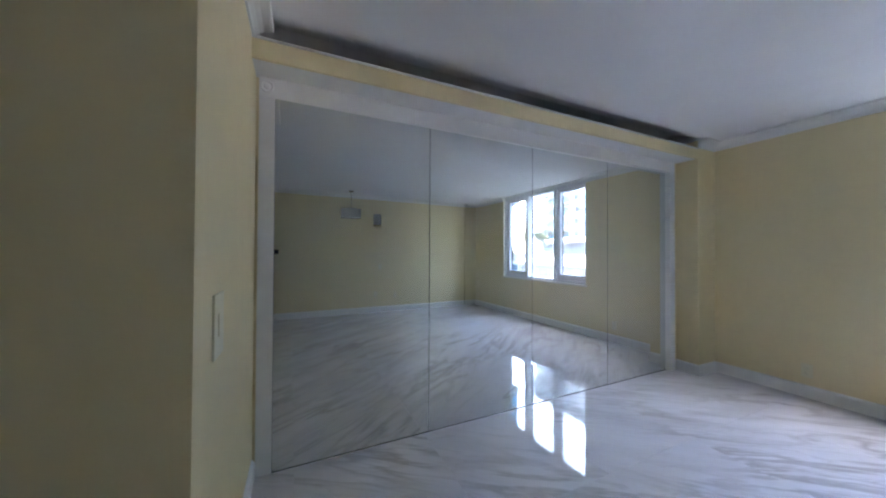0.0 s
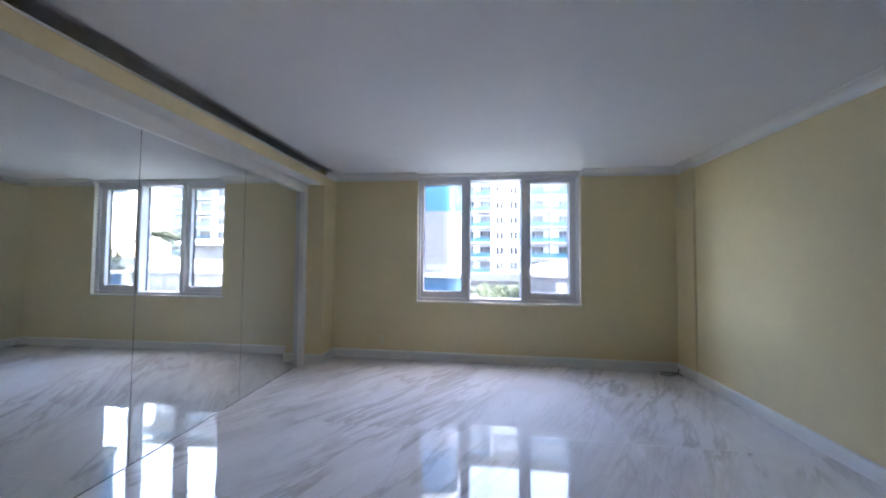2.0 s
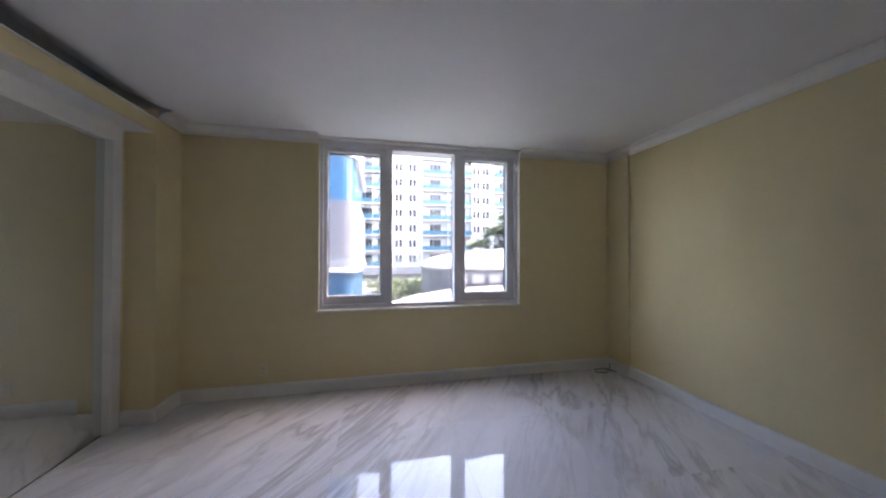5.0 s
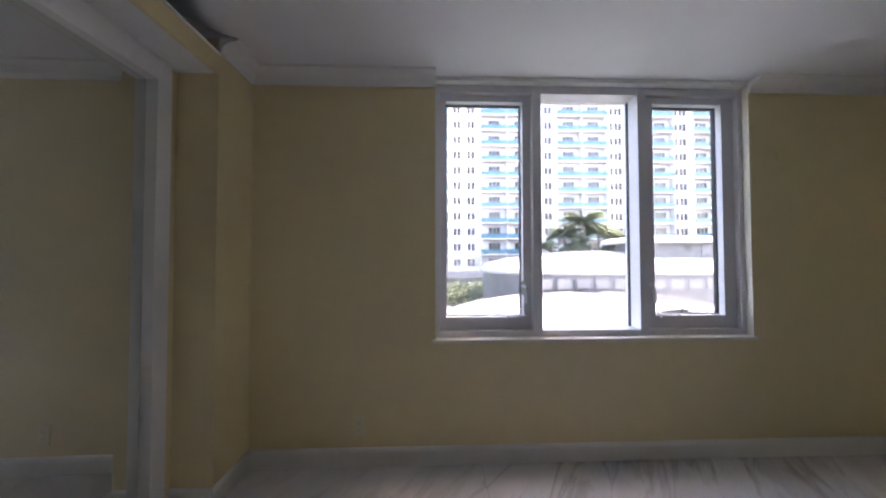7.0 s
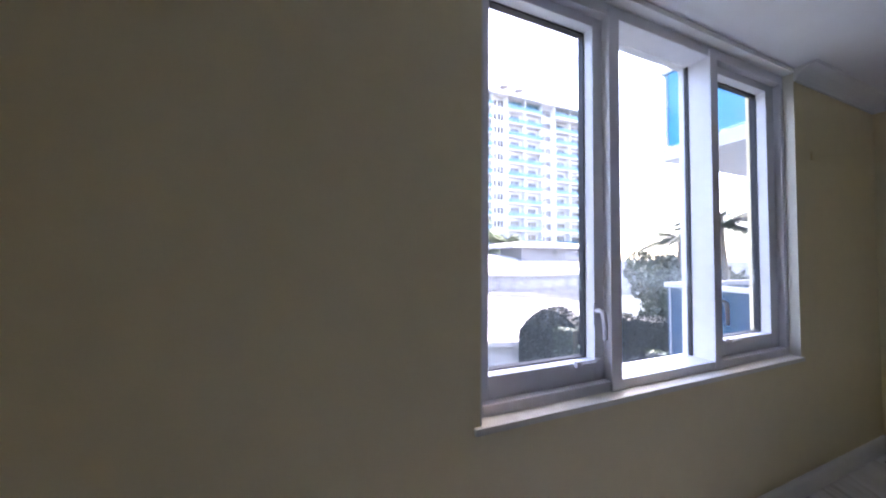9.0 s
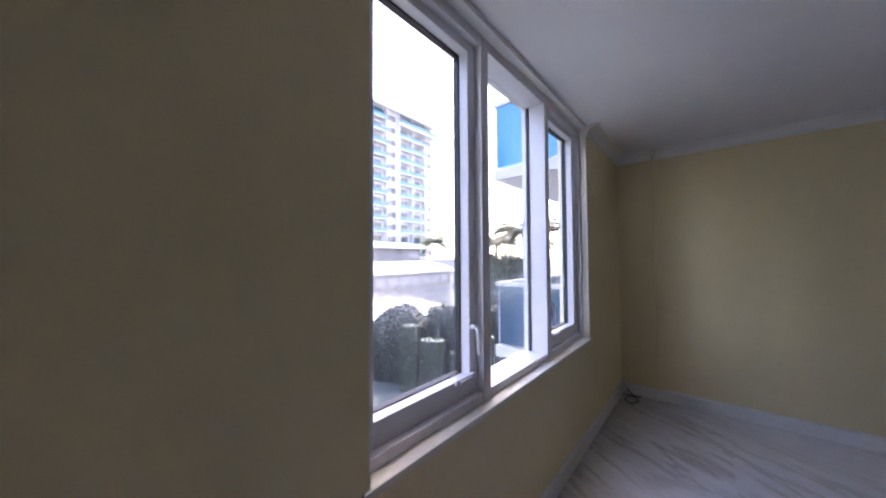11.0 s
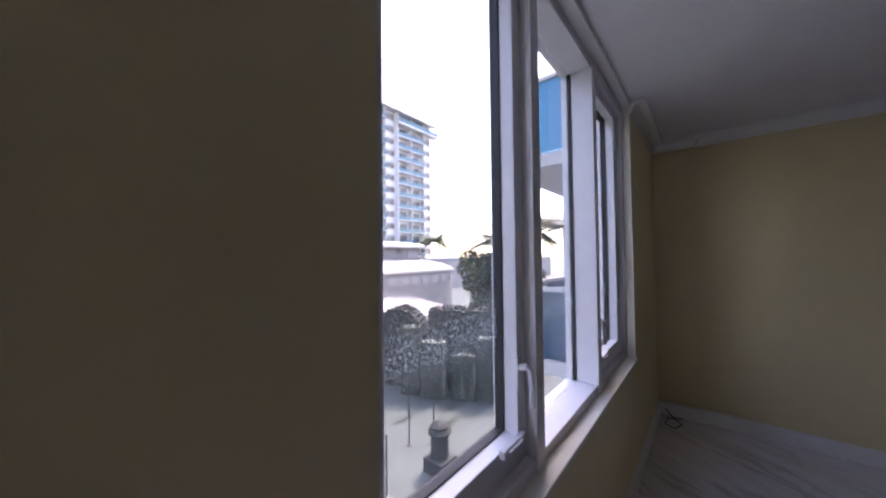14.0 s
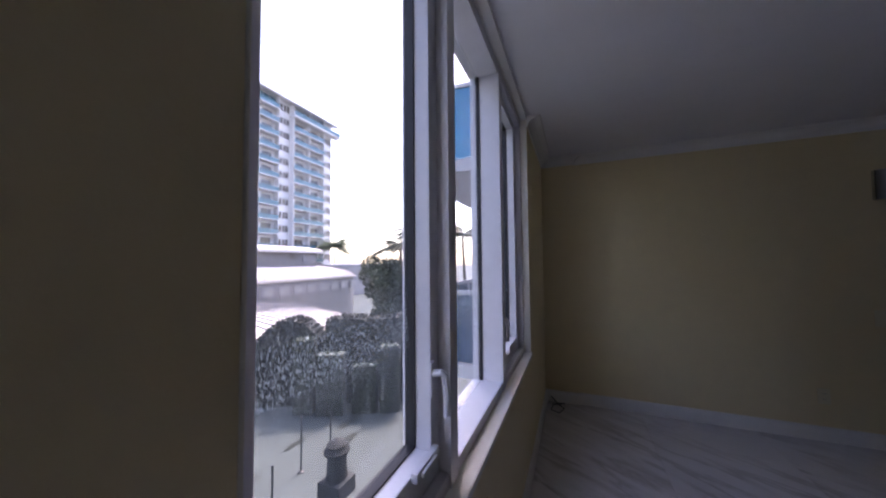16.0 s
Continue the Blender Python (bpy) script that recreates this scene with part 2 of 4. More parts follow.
def prism(profile, axis, a, b, bm=None):
    """A profile of 2D points swept along x or y, from a to b; the profile is (across, z)."""
    bm = bm or bmesh.new()
    put = (lambda p, s: (s, p[0], p[1])) if axis == "x" else (lambda p, s: (p[0], s, p[1]))
    ends = [[bm.verts.new(put(p, s)) for p in profile] for s in (a, b)]
    k = len(profile)
    for i in range(k):
        bm.faces.new((ends[0][i], ends[0][(i + 1) % k], ends[1][(i + 1) % k], ends[1][i]))
    bm.faces.new(ends[0][::-1]); bm.faces.new(ends[1])
    bmesh.ops.recalc_face_normals(bm, faces=bm.faces)
    return bm


def lathe(profile, seg=24, sx=1.0, sy=1.0, bm=None, at=(0, 0, 0), closed=False):
    """A profile of (radius, z) turned about z."""
    bm = bm or bmesh.new()
    rings = []
    for r, z in profile:
        rings.append([bm.verts.new((at[0] + r * sx * math.cos(2 * math.pi * i / seg), at[1] + r * sy * math.sin(2 * math.pi * i / seg), at[2] + z)) for i in range(seg)])
    for a, b in zip(rings, rings[1:] + (rings[:1] if closed else [])):
        for i in range(seg):
            bm.faces.new((a[i], a[(i + 1) % seg], b[(i + 1) % seg], b[i]))
    if not closed:
        bm.faces.new(rings[0][::-1]); bm.faces.new(rings[-1])
    bmesh.ops.recalc_face_normals(bm, faces=bm.faces)
    return bm


def tube(bm, pts, r0, r1=None, seg=8):
    r1 = r0 if r1 is None else r1
    prev = None
    pts = [Vector(p) for p in pts]
    for i, p in enumerate(pts):
        d = (pts[min(i + 1, len(pts) - 1)] - pts[max(i - 1, 0)]).normalized()
        q = d.to_track_quat("Z", "Y")
        r = r0 + (r1 - r0) * i / max(1, len(pts) - 1)
        ring = [bm.verts.new(p + q @ Vector((r * math.cos(2 * math.pi * k / seg), r * math.sin(2 * math.pi * k / seg), 0))) for k in range(seg)]
        if prev:
            for k in range(seg):
                bm.faces.new((prev[k], prev[(k + 1) % seg], ring[(k + 1) % seg], ring[k]))
        else:
            bm.faces.new(ring[::-1])
        prev = ring
    bm.faces.new(prev)
    return bm


def mesh_of(name, bm, material, smooth=False):
    me = bpy.data.meshes.new(name)
    bm.to_mesh(me); bm.free()
    me.materials.append(material)
    if smooth:
        me.shade_smooth()
    return me


def part(name, bm, material, parent=None, label="", smooth=False):
    me = bm if isinstance(bm, bpy.types.Mesh) else mesh_of(name, bm, material, smooth)
    ob = new(name, me)
    ob.parent = parent
    if label:
        ob["label"] = label
    return ob


def struct(name, bm, material, label, category, smooth=False):
    return tagged(part(name, bm, material, smooth=smooth), label, category, kind="structure")


def thing(name, label, category, at=(0, 0, 0), group="", kind=""):
    ob = tagged(new(name), label, category, group, kind)
    ob.location = at
    return ob


# ---------------------------------------------------------------- plan (metres)
H = 2.385                     # ceiling
XR = 4.45                     # east wall
YS = -4.21                    # south wall with the switch
XH = 1.10                     # corner of that wall and the hall
YB = -6.6                     # back of the hall
T = 0.22                      # wall thickness
WX0, WX1, WZ0, WZ1 = 1.322, 3.350, 0.734, 2.362  # window opening
PX, PY = 0.207, -0.304        # west pier
QX, QY = XR - 0.022, -0.30     # east pier
MY = (-4.115, -3.168, -2.258, -1.351, -0.441)    # mirror joints
MZ = 2.09
BZ0, BZ1 = 2.20, 2.297       # beam over the mirror

# ---------------------------------------------------------------- shell
cl = boxes((0.34, XR + T, YB - T, T, H, H + 0.2), (-0.7, 0.34, YB - T, YS, H, H + 0.2), (-0.7, 0.34, PY, T, H, H + 0.2))
prism([(0.34, H + 0.2), (0.34, H), (0.30, H + 0.003), (0.26, H + 0.010), (0.22, H + 0.022), (0.17, H + 0.044), (0.10, H + 0.08), (0.0, H + 0.12), (-0.2, H + 0.15), (-0.7, H + 0.15), (-0.7, H + 0.2)], "y", YS, PY, cl)
struct("ceiling", cl, M["ceil"], "flat matt white plaster ceiling with a curved dark cove", "ceiling")
struct("wall_north", boxes((-T, WX0, 0, T, -0.2, H), (WX1, XR + T, 0, T, -0.2, H), (WX0, WX1, 0, T, -0.2, WZ0), (WX0, WX1, 0, T, WZ1, H)), M["yellow"], "pale yellow painted wall around the window", "wall")
struct("wall_west", boxes((-T, -0.05, YS, PY, -0.2, BZ1 - 0.03), (-0.05, 0, MY[-1] + 0.08, PY, -0.2, BZ1 - 0.03), (-0.05, 0, YS, MY[0] - 0.08, -0.2, BZ1 - 0.03), (-T, 0, YS - T, YS, -0.2, H), (-T, 0, PY, 0, -0.2, H), (-0.62, -0.60, YS, PY, BZ1 - 0.05, H + 0.16), (-0.60, -T, YS, PY, BZ1 - 0.05, BZ1 - 0.03), (-0.62, -T, YS - 0.02, YS, BZ1 - 0.05, H - 0.001), (-0.62, -T, PY, PY + 0.02, BZ1 - 0.05, H - 0.001)), M["yellow"], "pale yellow painted wall behind the mirrors", "wall")
struct("wall_south", boxes((0, XH, YS - T, YS, -0.2, H)), M["yellow"], "pale yellow painted wall with a light switch", "wall")
struct("wall_hall", boxes((XH - T, XH, YB - T, YS - T, -0.2, H)), M["yellow"], "pale yellow hall wall in shade", "wall")
struct("wall_back", boxes((XH, XR, YB - T, YB, -0.2, H)), M["yellow"], "plain pale yellow wall", "wall")
struct("wall_east", boxes((XR, XR + T, YB - T, 0, -0.2, H)), M["yellow"], "pale yellow wall with a metal sconce", "wall")
struct("wall_pier_1", boxes((0.0, PX, PY, 0.0, 0, H)), M["yellow"], "square pale yellow pier beside the mirrors", "pier")
struct("wall_pier_2", boxes((QX, XR, QY, 0.0, 0, H)), M["yellow"], "shallow pale yellow pier in the corner", "pier")


def base_profile(s):
    return [(0, 0), (s * 0.016, 0), (s * 0.016, 0.085), (s * 0.012, 0.098), (s * 0.006, 0.104), (0, 0.106)]


def crown_profile(s):
    c = [(0, H - 0.075), (s * 0.010, H - 0.075), (s * 0.012, H - 0.066)]
    c += [(s * (0.012 + 0.068 * (1 - math.cos(a))), H - 0.066 + 0.052 * math.sin(a)) for a in (0.3, 0.7, 1.1, 1.45)]
    return c + [(s * 0.09, H - 0.012), (s * 0.095, H - 0.001), (0, H - 0.001)]


def shifted(pr, d):
    return [(a + d, z) for a, z in pr]


bb = bmesh.new()
prism(base_profile(-1), "x", PX + 0.016, QX - 0.016, bb)
prism(shifted(base_profile(1), PX), "y", PY - 0.016, 0, bb)
prism(shifted(base_profile(-1), PY), "x", 0.0, PX, bb)
prism(shifted(base_profile(-1), QX), "y", QY - 0.016, 0, bb)
prism(shifted(base_profile(-1), QY), "x", QX, XR - 0.016, bb)
prism(shifted(base_profile(-1), XR), "y", YB, QY, bb)
prism(shifted(base_profile(1), YS), "x", 0.03, XH + 0.016, bb)
prism(shifted(base_profile(1), XH), "y", YB, YS, bb)
struct("baseboard", bb, M["trim"], "low white painted baseboard round the room", "baseboard")
cr = bmesh.new()
prism(crown_profile(-1), "x", PX, WX0 + 0.004, cr)
prism(crown_profile(-1), "x", WX1 - 0.004, QX, cr)
prism(shifted(crown_profile(1), PX), "y", PY, 0, cr)
prism(shifted(crown_profile(-1), QX), "y", QY, 0, cr)
prism(shifted(crown_profile(-1), QY), "x", QX - 0.09, XR, cr)
prism(shifted(crown_profile(-1), XR), "y", YB, QY, cr)
prism(shifted(crown_profile(1), YS), "x", PX - 0.05, XH + 0.09, cr)
struct("trim", cr, M["trim"], "white coved crown moulding under the ceiling", "moulding")

# beam over the mirrors, with its lip
beam = thing("beam", "boxed pale yellow beam with a white underside over the mirrors", "beam", kind="structure")
part("beam_face", boxes((PX - 0.02, PX, YS, PY, BZ0, BZ1), bevel=0.002), M["yellow"], beam)
part("underside", boxes((0, PX - 0.02, YS, PY, BZ0, BZ0 + 0.02)), M["trim"], beam, "white painted underside")
part("lip", boxes((PX - 0.035, PX + 0.006, YS, PY, BZ1, BZ1 + 0.012), bevel=0.002), M["trim"], beam, "thin white lip")
part("shelf", boxes((0, PX - 0.035, YS, PY, BZ1 - 0.03, BZ1)), M["ceil"], beam)

# mirrors, one plane a little out of square with the window wall
MT = radians(0.75)
for a, b in zip(MY, MY[1:]):
    mo = thing("wall_mirror", "tall frameless mirror panel standing on the floor", "mirror", (-0.015 - math.tan(MT) * ((a + b) / 2 - (MY[0] + MY[-1]) / 2), (a + b) / 2, 0), "mirror wall")
    mo.rotation_euler = (0, 0, MT)
    h = (b - a) / 2
    part("mirror_glass", boxes((0.004, 0.009, -h + 0.002, h - 0.002, 0.006, MZ)), M["mirror"], mo)
    part("bevelled_edge", boxes((0.001, 0.006, -h, -h + 0.002, 0.006, MZ), (0.001, 0.006, h - 0.002, h, 0.006, MZ), (0.001, 0.010, -h, h, 0.0, 0.006)), M["joint"], mo, "dark glass edge")
clip = thing("mirror_clip", "tiny black clip at the mirror's edge", "clip", (0.008, MY[0] + 0.012, 1.23))
part("jaw", boxes((0.009, 0.016, -0.012, 0.012, -0.012, 0.012), bevel=0.003), M["rubber"], clip)
casing = thing("mirror_casing", "flat white casing round the mirror wall", "casing", kind="structure")
part("casing_top", boxes((-0.05, 0.022, MY[0] - 0.08, MY[-1] + 0.08, MZ, BZ0), bevel=0.002), M["trim"], casing)
part("casing_side", boxes((-0.05, 0.022, MY[0] - 0.08, MY[0], 0, MZ), bevel=0.002), M["trim"], casing)
part("casing_side", boxes((-0.05, 0.022, MY[-1], MY[-1] + 0.08, 0, MZ), bevel=0.002), M["trim"], casing)
ros = thing("corner_rosette", "small round white rosette on the casing corner", "rosette", (0.02, MY[0] - 0.04, MZ + 0.06))
part("disc", lathe([(0.036, 0), (0.036, 0.006), (0.03, 0.01), (0.02, 0.006), (0.012, 0.011), (0.004, 0.012)], 20), M["trim"], ros).rotation_euler = (0, radians(90), 0)

# ---------------------------------------------------------------- window
window = thing("window_1", "white aluminium window of two casements beside a fixed pane", "window", kind="structure")
FY0, FY1 = 0.045, 0.19
SX = (1.945, 2.005, 2.640, 2.700)
part("window_frame", boxes((WX0, WX0 + 0.035, FY0, FY1, WZ0, WZ1), (WX1 - 0.035, WX1, FY0, FY1, WZ0, WZ1), (WX0 + 0.035, WX1 - 0.035, FY0, FY1, WZ1 - 0.055, WZ1), (WX0 + 0.035, WX1 - 0.035, FY0, FY1, WZ0 + 0.012, WZ0 + 0.052), bevel=0.003), M["alu"], window)
for a, b in ((SX[0], SX[1]), (SX[2], SX[3])):
    part("mullion", boxes((a, b, FY0 - 0.006, FY1, WZ0 + 0.012, WZ1 - 0.02), bevel=0.003), M["alu"], window)
part("head_trim", boxes((WX0, WX1, -0.004, 0.06, WZ1 - 0.004, H - 0.002)), M["trim"], window, "white head trim against the ceiling")
sill = part("window_sill", boxes((WX0 - 0.022, WX1 + 0.014, -0.012, FY0 + 0.02, WZ0 - 0.012, WZ0 + 0.012), bevel=0.004), M["sill"], window, "narrow cream painted sill")
part("reveal", boxes((WX0 - 0.001, WX0 + 0.005, 0.0, FY0, WZ0, WZ1), (WX1 - 0.005, WX1 + 0.001, 0.0, FY0, WZ0, WZ1)), M["sill"], window, "cream painted reveal")


def casement(x0, x1, gx0, gx1, gz0, gz1, hinge):
    """A sash with its stiles and rails, gasket, pane, crank and lever."""
    s = part("sash", boxes((x0, gx0, 0.075, 0.15, WZ0 + 0.052, WZ1 - 0.055), (gx1, x1, 0.075, 0.15, WZ0 + 0.052, WZ1 - 0.055), (gx0, gx1, 0.075, 0.15, gz1, WZ1 - 0.055), (gx0, gx1, 0.075, 0.15, WZ0 + 0.052, gz0), bevel=0.003), M["alu"], window)
    part("gasket", boxes((gx0, gx0 + 0.006, 0.120, 0.15, gz0, gz1), (gx1 - 0.006, gx1, 0.120, 0.15, gz0, gz1), (gx0, gx1, 0.120, 0.15, gz0, gz0 + 0.005), (gx0, gx1, 0.120, 0.15, gz1 - 0.006, gz1)), M["rubber"], s)
    p = part("pane", boxes((gx0, gx1, 0.137, 0.143, gz0, gz1)), M["glass"], s, "dusty clear pane with dried drips")
    p.visible_shadow = False
    lx = x1 - 0.052 if hinge == "l" else x0 + 0.02
    lv = bmesh.new()
    box(lv, lx - 0.014, lx + 0.014, 0.066, 0.077, 1.01, 1.10, 0.004)
    tube(lv, [(lx, 0.07, 1.07), (lx, 0.045, 1.075), (lx + 0.004, 0.036, 1.065), (lx + 0.010, 0.032, 1.01), (lx + 0.013, 0.036, 0.96)], 0.011, 0.009)
    part("lever_handle", lv, M["alu"], s, "white curved lever handle")
    cx = gx1 - 0.11 if hinge == "l" else gx0 + 0.03
    op = bmesh.new()
    box(op, cx, cx + 0.13, 0.058, 0.077, gz0 - 0.014, gz0 + 0.010, 0.004)
    box(op, cx + 0.02, cx + 0.10, 0.050, 0.06, gz0 - 0.008, gz0 + 0.004, 0.003)
    part("crank_operator", op, M["alu"], s, "white folding crank cover")


casement(WX0 + 0.032, SX[0], 1.394, 1.892, 0.868, 2.264, "l")
casement(SX[3], WX1 - 0.035, 2.765, 3.233, 0.868, 2.264, "r")
p = part("pane", boxes((SX[1], SX[2], 0.147, 0.153, WZ0 + 0.052, 2.325)), M["glass"], window, "dusty fixed clear pane")
p.visible_shadow = False
part("head_rail", boxes((SX[1], SX[2], 0.09, 0.18, 2.325, WZ1 - 0.055)), M["alu"], window)
part("gasket", boxes((SX[1], SX[1] + 0.005, 0.14, 0.16, WZ0 + 0.052, 2.325), (SX[2] - 0.006, SX[2], 0.14, 0.16, WZ0 + 0.052, 2.325), (SX[1], SX[2], 0.14, 0.16, 2.319, 2.325)), M["rubber"], window)


# ---------------------------------------------------------------- fixtures
def wall_plate(name, label, at, rz, w, h, kind="outlet"):
    o = thing(name, label, name.replace("_", " "), at)
    o.rotation_euler = (0, 0, rz)
    part("plate", boxes((-w / 2, w / 2, -0.007, 0, -h / 2, h / 2), bevel=0.003), M["yellow"] if kind == "none" else M["plate"], o)
    if kind == "outlet":
        for z in (-0.02, 0.02):
            s = part("socket", boxes((-0.016, 0.016, -0.009, -0.006, z - 0.013, z + 0.013), bevel=0.002), M["plate"], o)
            part("slot", boxes((-0.008, -0.006, -0.0095, -0.0085, z - 0.004, z + 0.006), (0.006, 0.008, -0.0095, -0.0085, z - 0.004, z + 0.006)), M["dark"], s)
    elif kind == "switch":
        part("rocker", boxes((-0.017, 0.017, -0.0095, -0.006, -0.034, 0.034), bevel=0.0015), M["plate"], o)
    return o


wall_plate("light_switch", "cream rocker switch on the yellow wall", (0.865, YS, 1.01), radians(180), 0.12, 0.19, "switch")
wall_plate("outlet", "white double wall outlet low on the wall", (0.863, 0, 0.231), 0, 0.07, 0.115)
wall_plate("outlet", "white double wall outlet low on the wall", (XR, -2.0, 0.33), radians(-90), 0.07, 0.115)
wall_plate("outlet", "white double wall outlet low on the wall", (XR, -2.42, 0.36), radians(-90), 0.07, 0.115)
wall_plate("thermostat", "white wall plate under the sconce", (XR, -2.33, 0.93), radians(-90), 0.075, 0.12, "switch")
wall_plate("blank_plate", "small painted blank plate beside the window", (3.56, 0, 1.90), 0, 0.075, 0.05, "none")


def sconce(at):
    """Half-round metal wall lamp, open at top and bottom."""
    o = thing("wall_sconce", "curved brushed metal wall sconce, unlit", "sconce", at)
    prof = [(-0.085 * math.cos(a), 0.074 * math.sin(a)) for a in [radians(-82 + 164 * i / 16) for i in range(17)]]
    bm = bmesh.new()
    rows = []
    for z in (-0.108, 0.108):
        rows.append([bm.verts.new((x, y, z)) for x, y in prof])
    for i in range(16):
        bm.faces.new((rows[0][i], rows[0][i + 1], rows[1][i + 1], rows[1][i]))
    bmesh.ops.solidify(bm, geom=bm.faces[:], thickness=0.004)
    part("shade", bm, M["steel"], o, smooth=False)
    part("backplate", boxes((-0.02, 0, -0.06, 0.06, -0.095, 0.095), bevel=0.004), M["chrome"], o)
    for y in (-0.075, 0.075):
        part("band", boxes((-0.03, -0.002, y - 0.004, y + 0.004, -0.108, 0.108), bevel=0.002), M["chrome"], o, "bright side band")
    return o


sconce((XR, -2.40, 1.90))


def pendant(at, drop, rx, ry, h):
    """Round sheer shade round a smaller opal one, on a chain from a ceiling canopy."""
    o = thing("pendant_lamp", "round sheer grey drum pendant lamp on a chain, unlit", "pendant lamp", at)
    part("canopy", lathe([(0.05, -0.001), (0.05, -0.010), (0.04, -0.022), (0.012, -0.028)], 24), M["chrome"], o)
    ch = bmesh.new()
    n = int((drop - 0.03) / 0.03)
    for i in range(n):
        ring = []
        c = Vector((0, 0, -0.03 - (i + 0.5) * (drop - 0.03) / n))
        for k in range(11):
            a = 2 * math.pi * k / 10
            u, w = 0.009 * math.cos(a), 0.021 * math.sin(a)
            ring.append(c + (Vector((u, 0, w)) if i % 2 else Vector((0, u, w))))
        tube(ch, ring, 0.0022, seg=5)
    part("chain", ch, M["chrome"], o)
    for nm, sc, top, bot, m_ in (("outer_shade", 1.0, -drop, -drop - h, M["sheer"]), ("inner_shade", 0.93, -drop - h + 0.03, -drop - h + 0.012, M["opal"])):
        bm = bmesh.new()
        seg = 56
        rows = [[bm.verts.new((rx * sc * math.cos(2 * math.pi * i / seg), ry * sc * math.sin(2 * math.pi * i / seg), z)) for i in range(seg)] for z in (bot, top)]
        for i in range(seg):
            bm.faces.new((rows[0][i], rows[0][(i + 1) % seg], rows[1][(i + 1) % seg], rows[1][i]))
        if nm == "inner_shade":
            bm.faces.new(rows[0][::-1])
        s = part(nm, bm, m_, o, smooth=True)
        if nm == "outer_shade":
            for z in (bot, top):
                rim = bmesh.new()
                tube(rim, [(rx * math.cos(2 * math.pi * i / seg), ry * math.sin(2 * math.pi * i / seg), z) for i in range(seg + 1)], 0.004, seg=6)
                part("rim", rim, M["iron"], s, "thin dark rim")
    sp = bmesh.new()
    for a in (0, 60, 120):
        c, s = math.cos(radians(a)), math.sin(radians(a))
        tube(sp, [(rx * c, ry * s, -drop - 0.015), (0, 0, -drop - 0.005), (-rx * c, -ry * s, -drop - 0.015)], 0.003, seg=6)
    part("spider", sp, M["chrome"], o)
    part("finial", lathe([(0.004, -drop - h + 0.03), (0.016, -drop - h + 0.02), (0.022, -drop - h), (0.014, -drop - h - 0.012), (0.004, -drop - h - 0.016)], 16), M["chrome"], o)
    return o


pendant((4.08, -2.99, H), 0.345, 0.185, 0.185, 0.16)

cable = thing("loose_cable", "loose dark cable end lying on the floor in the corner", "cable")
cb = bmesh.new()
tube(cb, [(QX - 0.02, -0.05, 0.05), (QX - 0.06, -0.10, 0.012), (QX - 0.16, -0.17, 0.006), (QX - 0.26, -0.13, 0.006), (QX - 0.22, -0.06, 0.006), (QX - 0.10, -0.07, 0.007), (QX - 0.04, -0.17, 0.007)], 0.005, seg=6)
part("cord", cb, M["iron"], cable)


# ---------------------------------------------------------------- outside
GZ = -6.0
struct("ground", boxes((-900, 900, 0.6, 1500, GZ - 1, GZ)), M["deck"], "grey weathered concrete pool deck and ground", "ground")
own = thing("own_building", "white rendered outer wall of this building", "facade", kind="structure")
part("wall", boxes((-25, -T - 0.05, -0.3, T, GZ, 14), (XR + T + 0.05, 40, -0.3, T, GZ, 14), (-T - 0.05, XR + T + 0.05, 0.0, T, GZ, -0.22), (-T - 0.05, XR + T + 0.05, 0.0, T, H + 0.22, 14)), M["stucco"], own)
part("roof", boxes((-25, 40, -16, T, 14, 14.3)), M["stucco"], own)
part("back_wall", boxes((-25, 40, -16.3, -16, GZ, 14), (-25.3, -25, -16, T, GZ, 14), (40, 40.3, -16, T, GZ, 14)), M["stucco"], own)


def balcony(x0, x1, y1, z, rail, label):
    """Slab with a thick white edge, blue glass front and side, and a white top rail."""
    o = thing("balcony", label, "balcony", (x0, T, z), "balconies of this building")
    w, d = x1 - x0, y1 - T
    part("slab", boxes((0, w, 0, d, 0, 0.17), bevel=0.01), M["stucco"], o)
    # same glass in two tones: overhead painted as if backlit, lower one darker
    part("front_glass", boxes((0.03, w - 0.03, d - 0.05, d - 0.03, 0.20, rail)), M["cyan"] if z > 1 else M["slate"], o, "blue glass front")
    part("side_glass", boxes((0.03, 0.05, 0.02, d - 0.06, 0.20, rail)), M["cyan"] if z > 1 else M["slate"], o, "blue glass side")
    part("top_rail", boxes((0.0, w, d - 0.08, d, rail, rail + 0.06), (0.0, 0.08, 0, d - 0.08, rail, rail + 0.06), bevel=0.008), M["stucco"], o)
    for i in range(int(w / 1.2) + 1):
        part("post", boxes((0.03 + i * 1.2, 0.07 + i * 1.2, d - 0.075, d - 0.05, 0.17, rail)), M["alu"], o)
    return o


balcony(5.05, 11.5, 1.85, 2.58, 1.15, "white balcony slab overhead with blue glass painted as if backlit")
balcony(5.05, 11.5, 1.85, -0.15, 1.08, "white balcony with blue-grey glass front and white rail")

# building across on the other side, white with a blue band
nb = thing("neighbour_building", "white rounded building with a blue glass band", "building", (0, 0, GZ))
nx1, ny0 = 0.55, 20.0
c = bmesh.new()


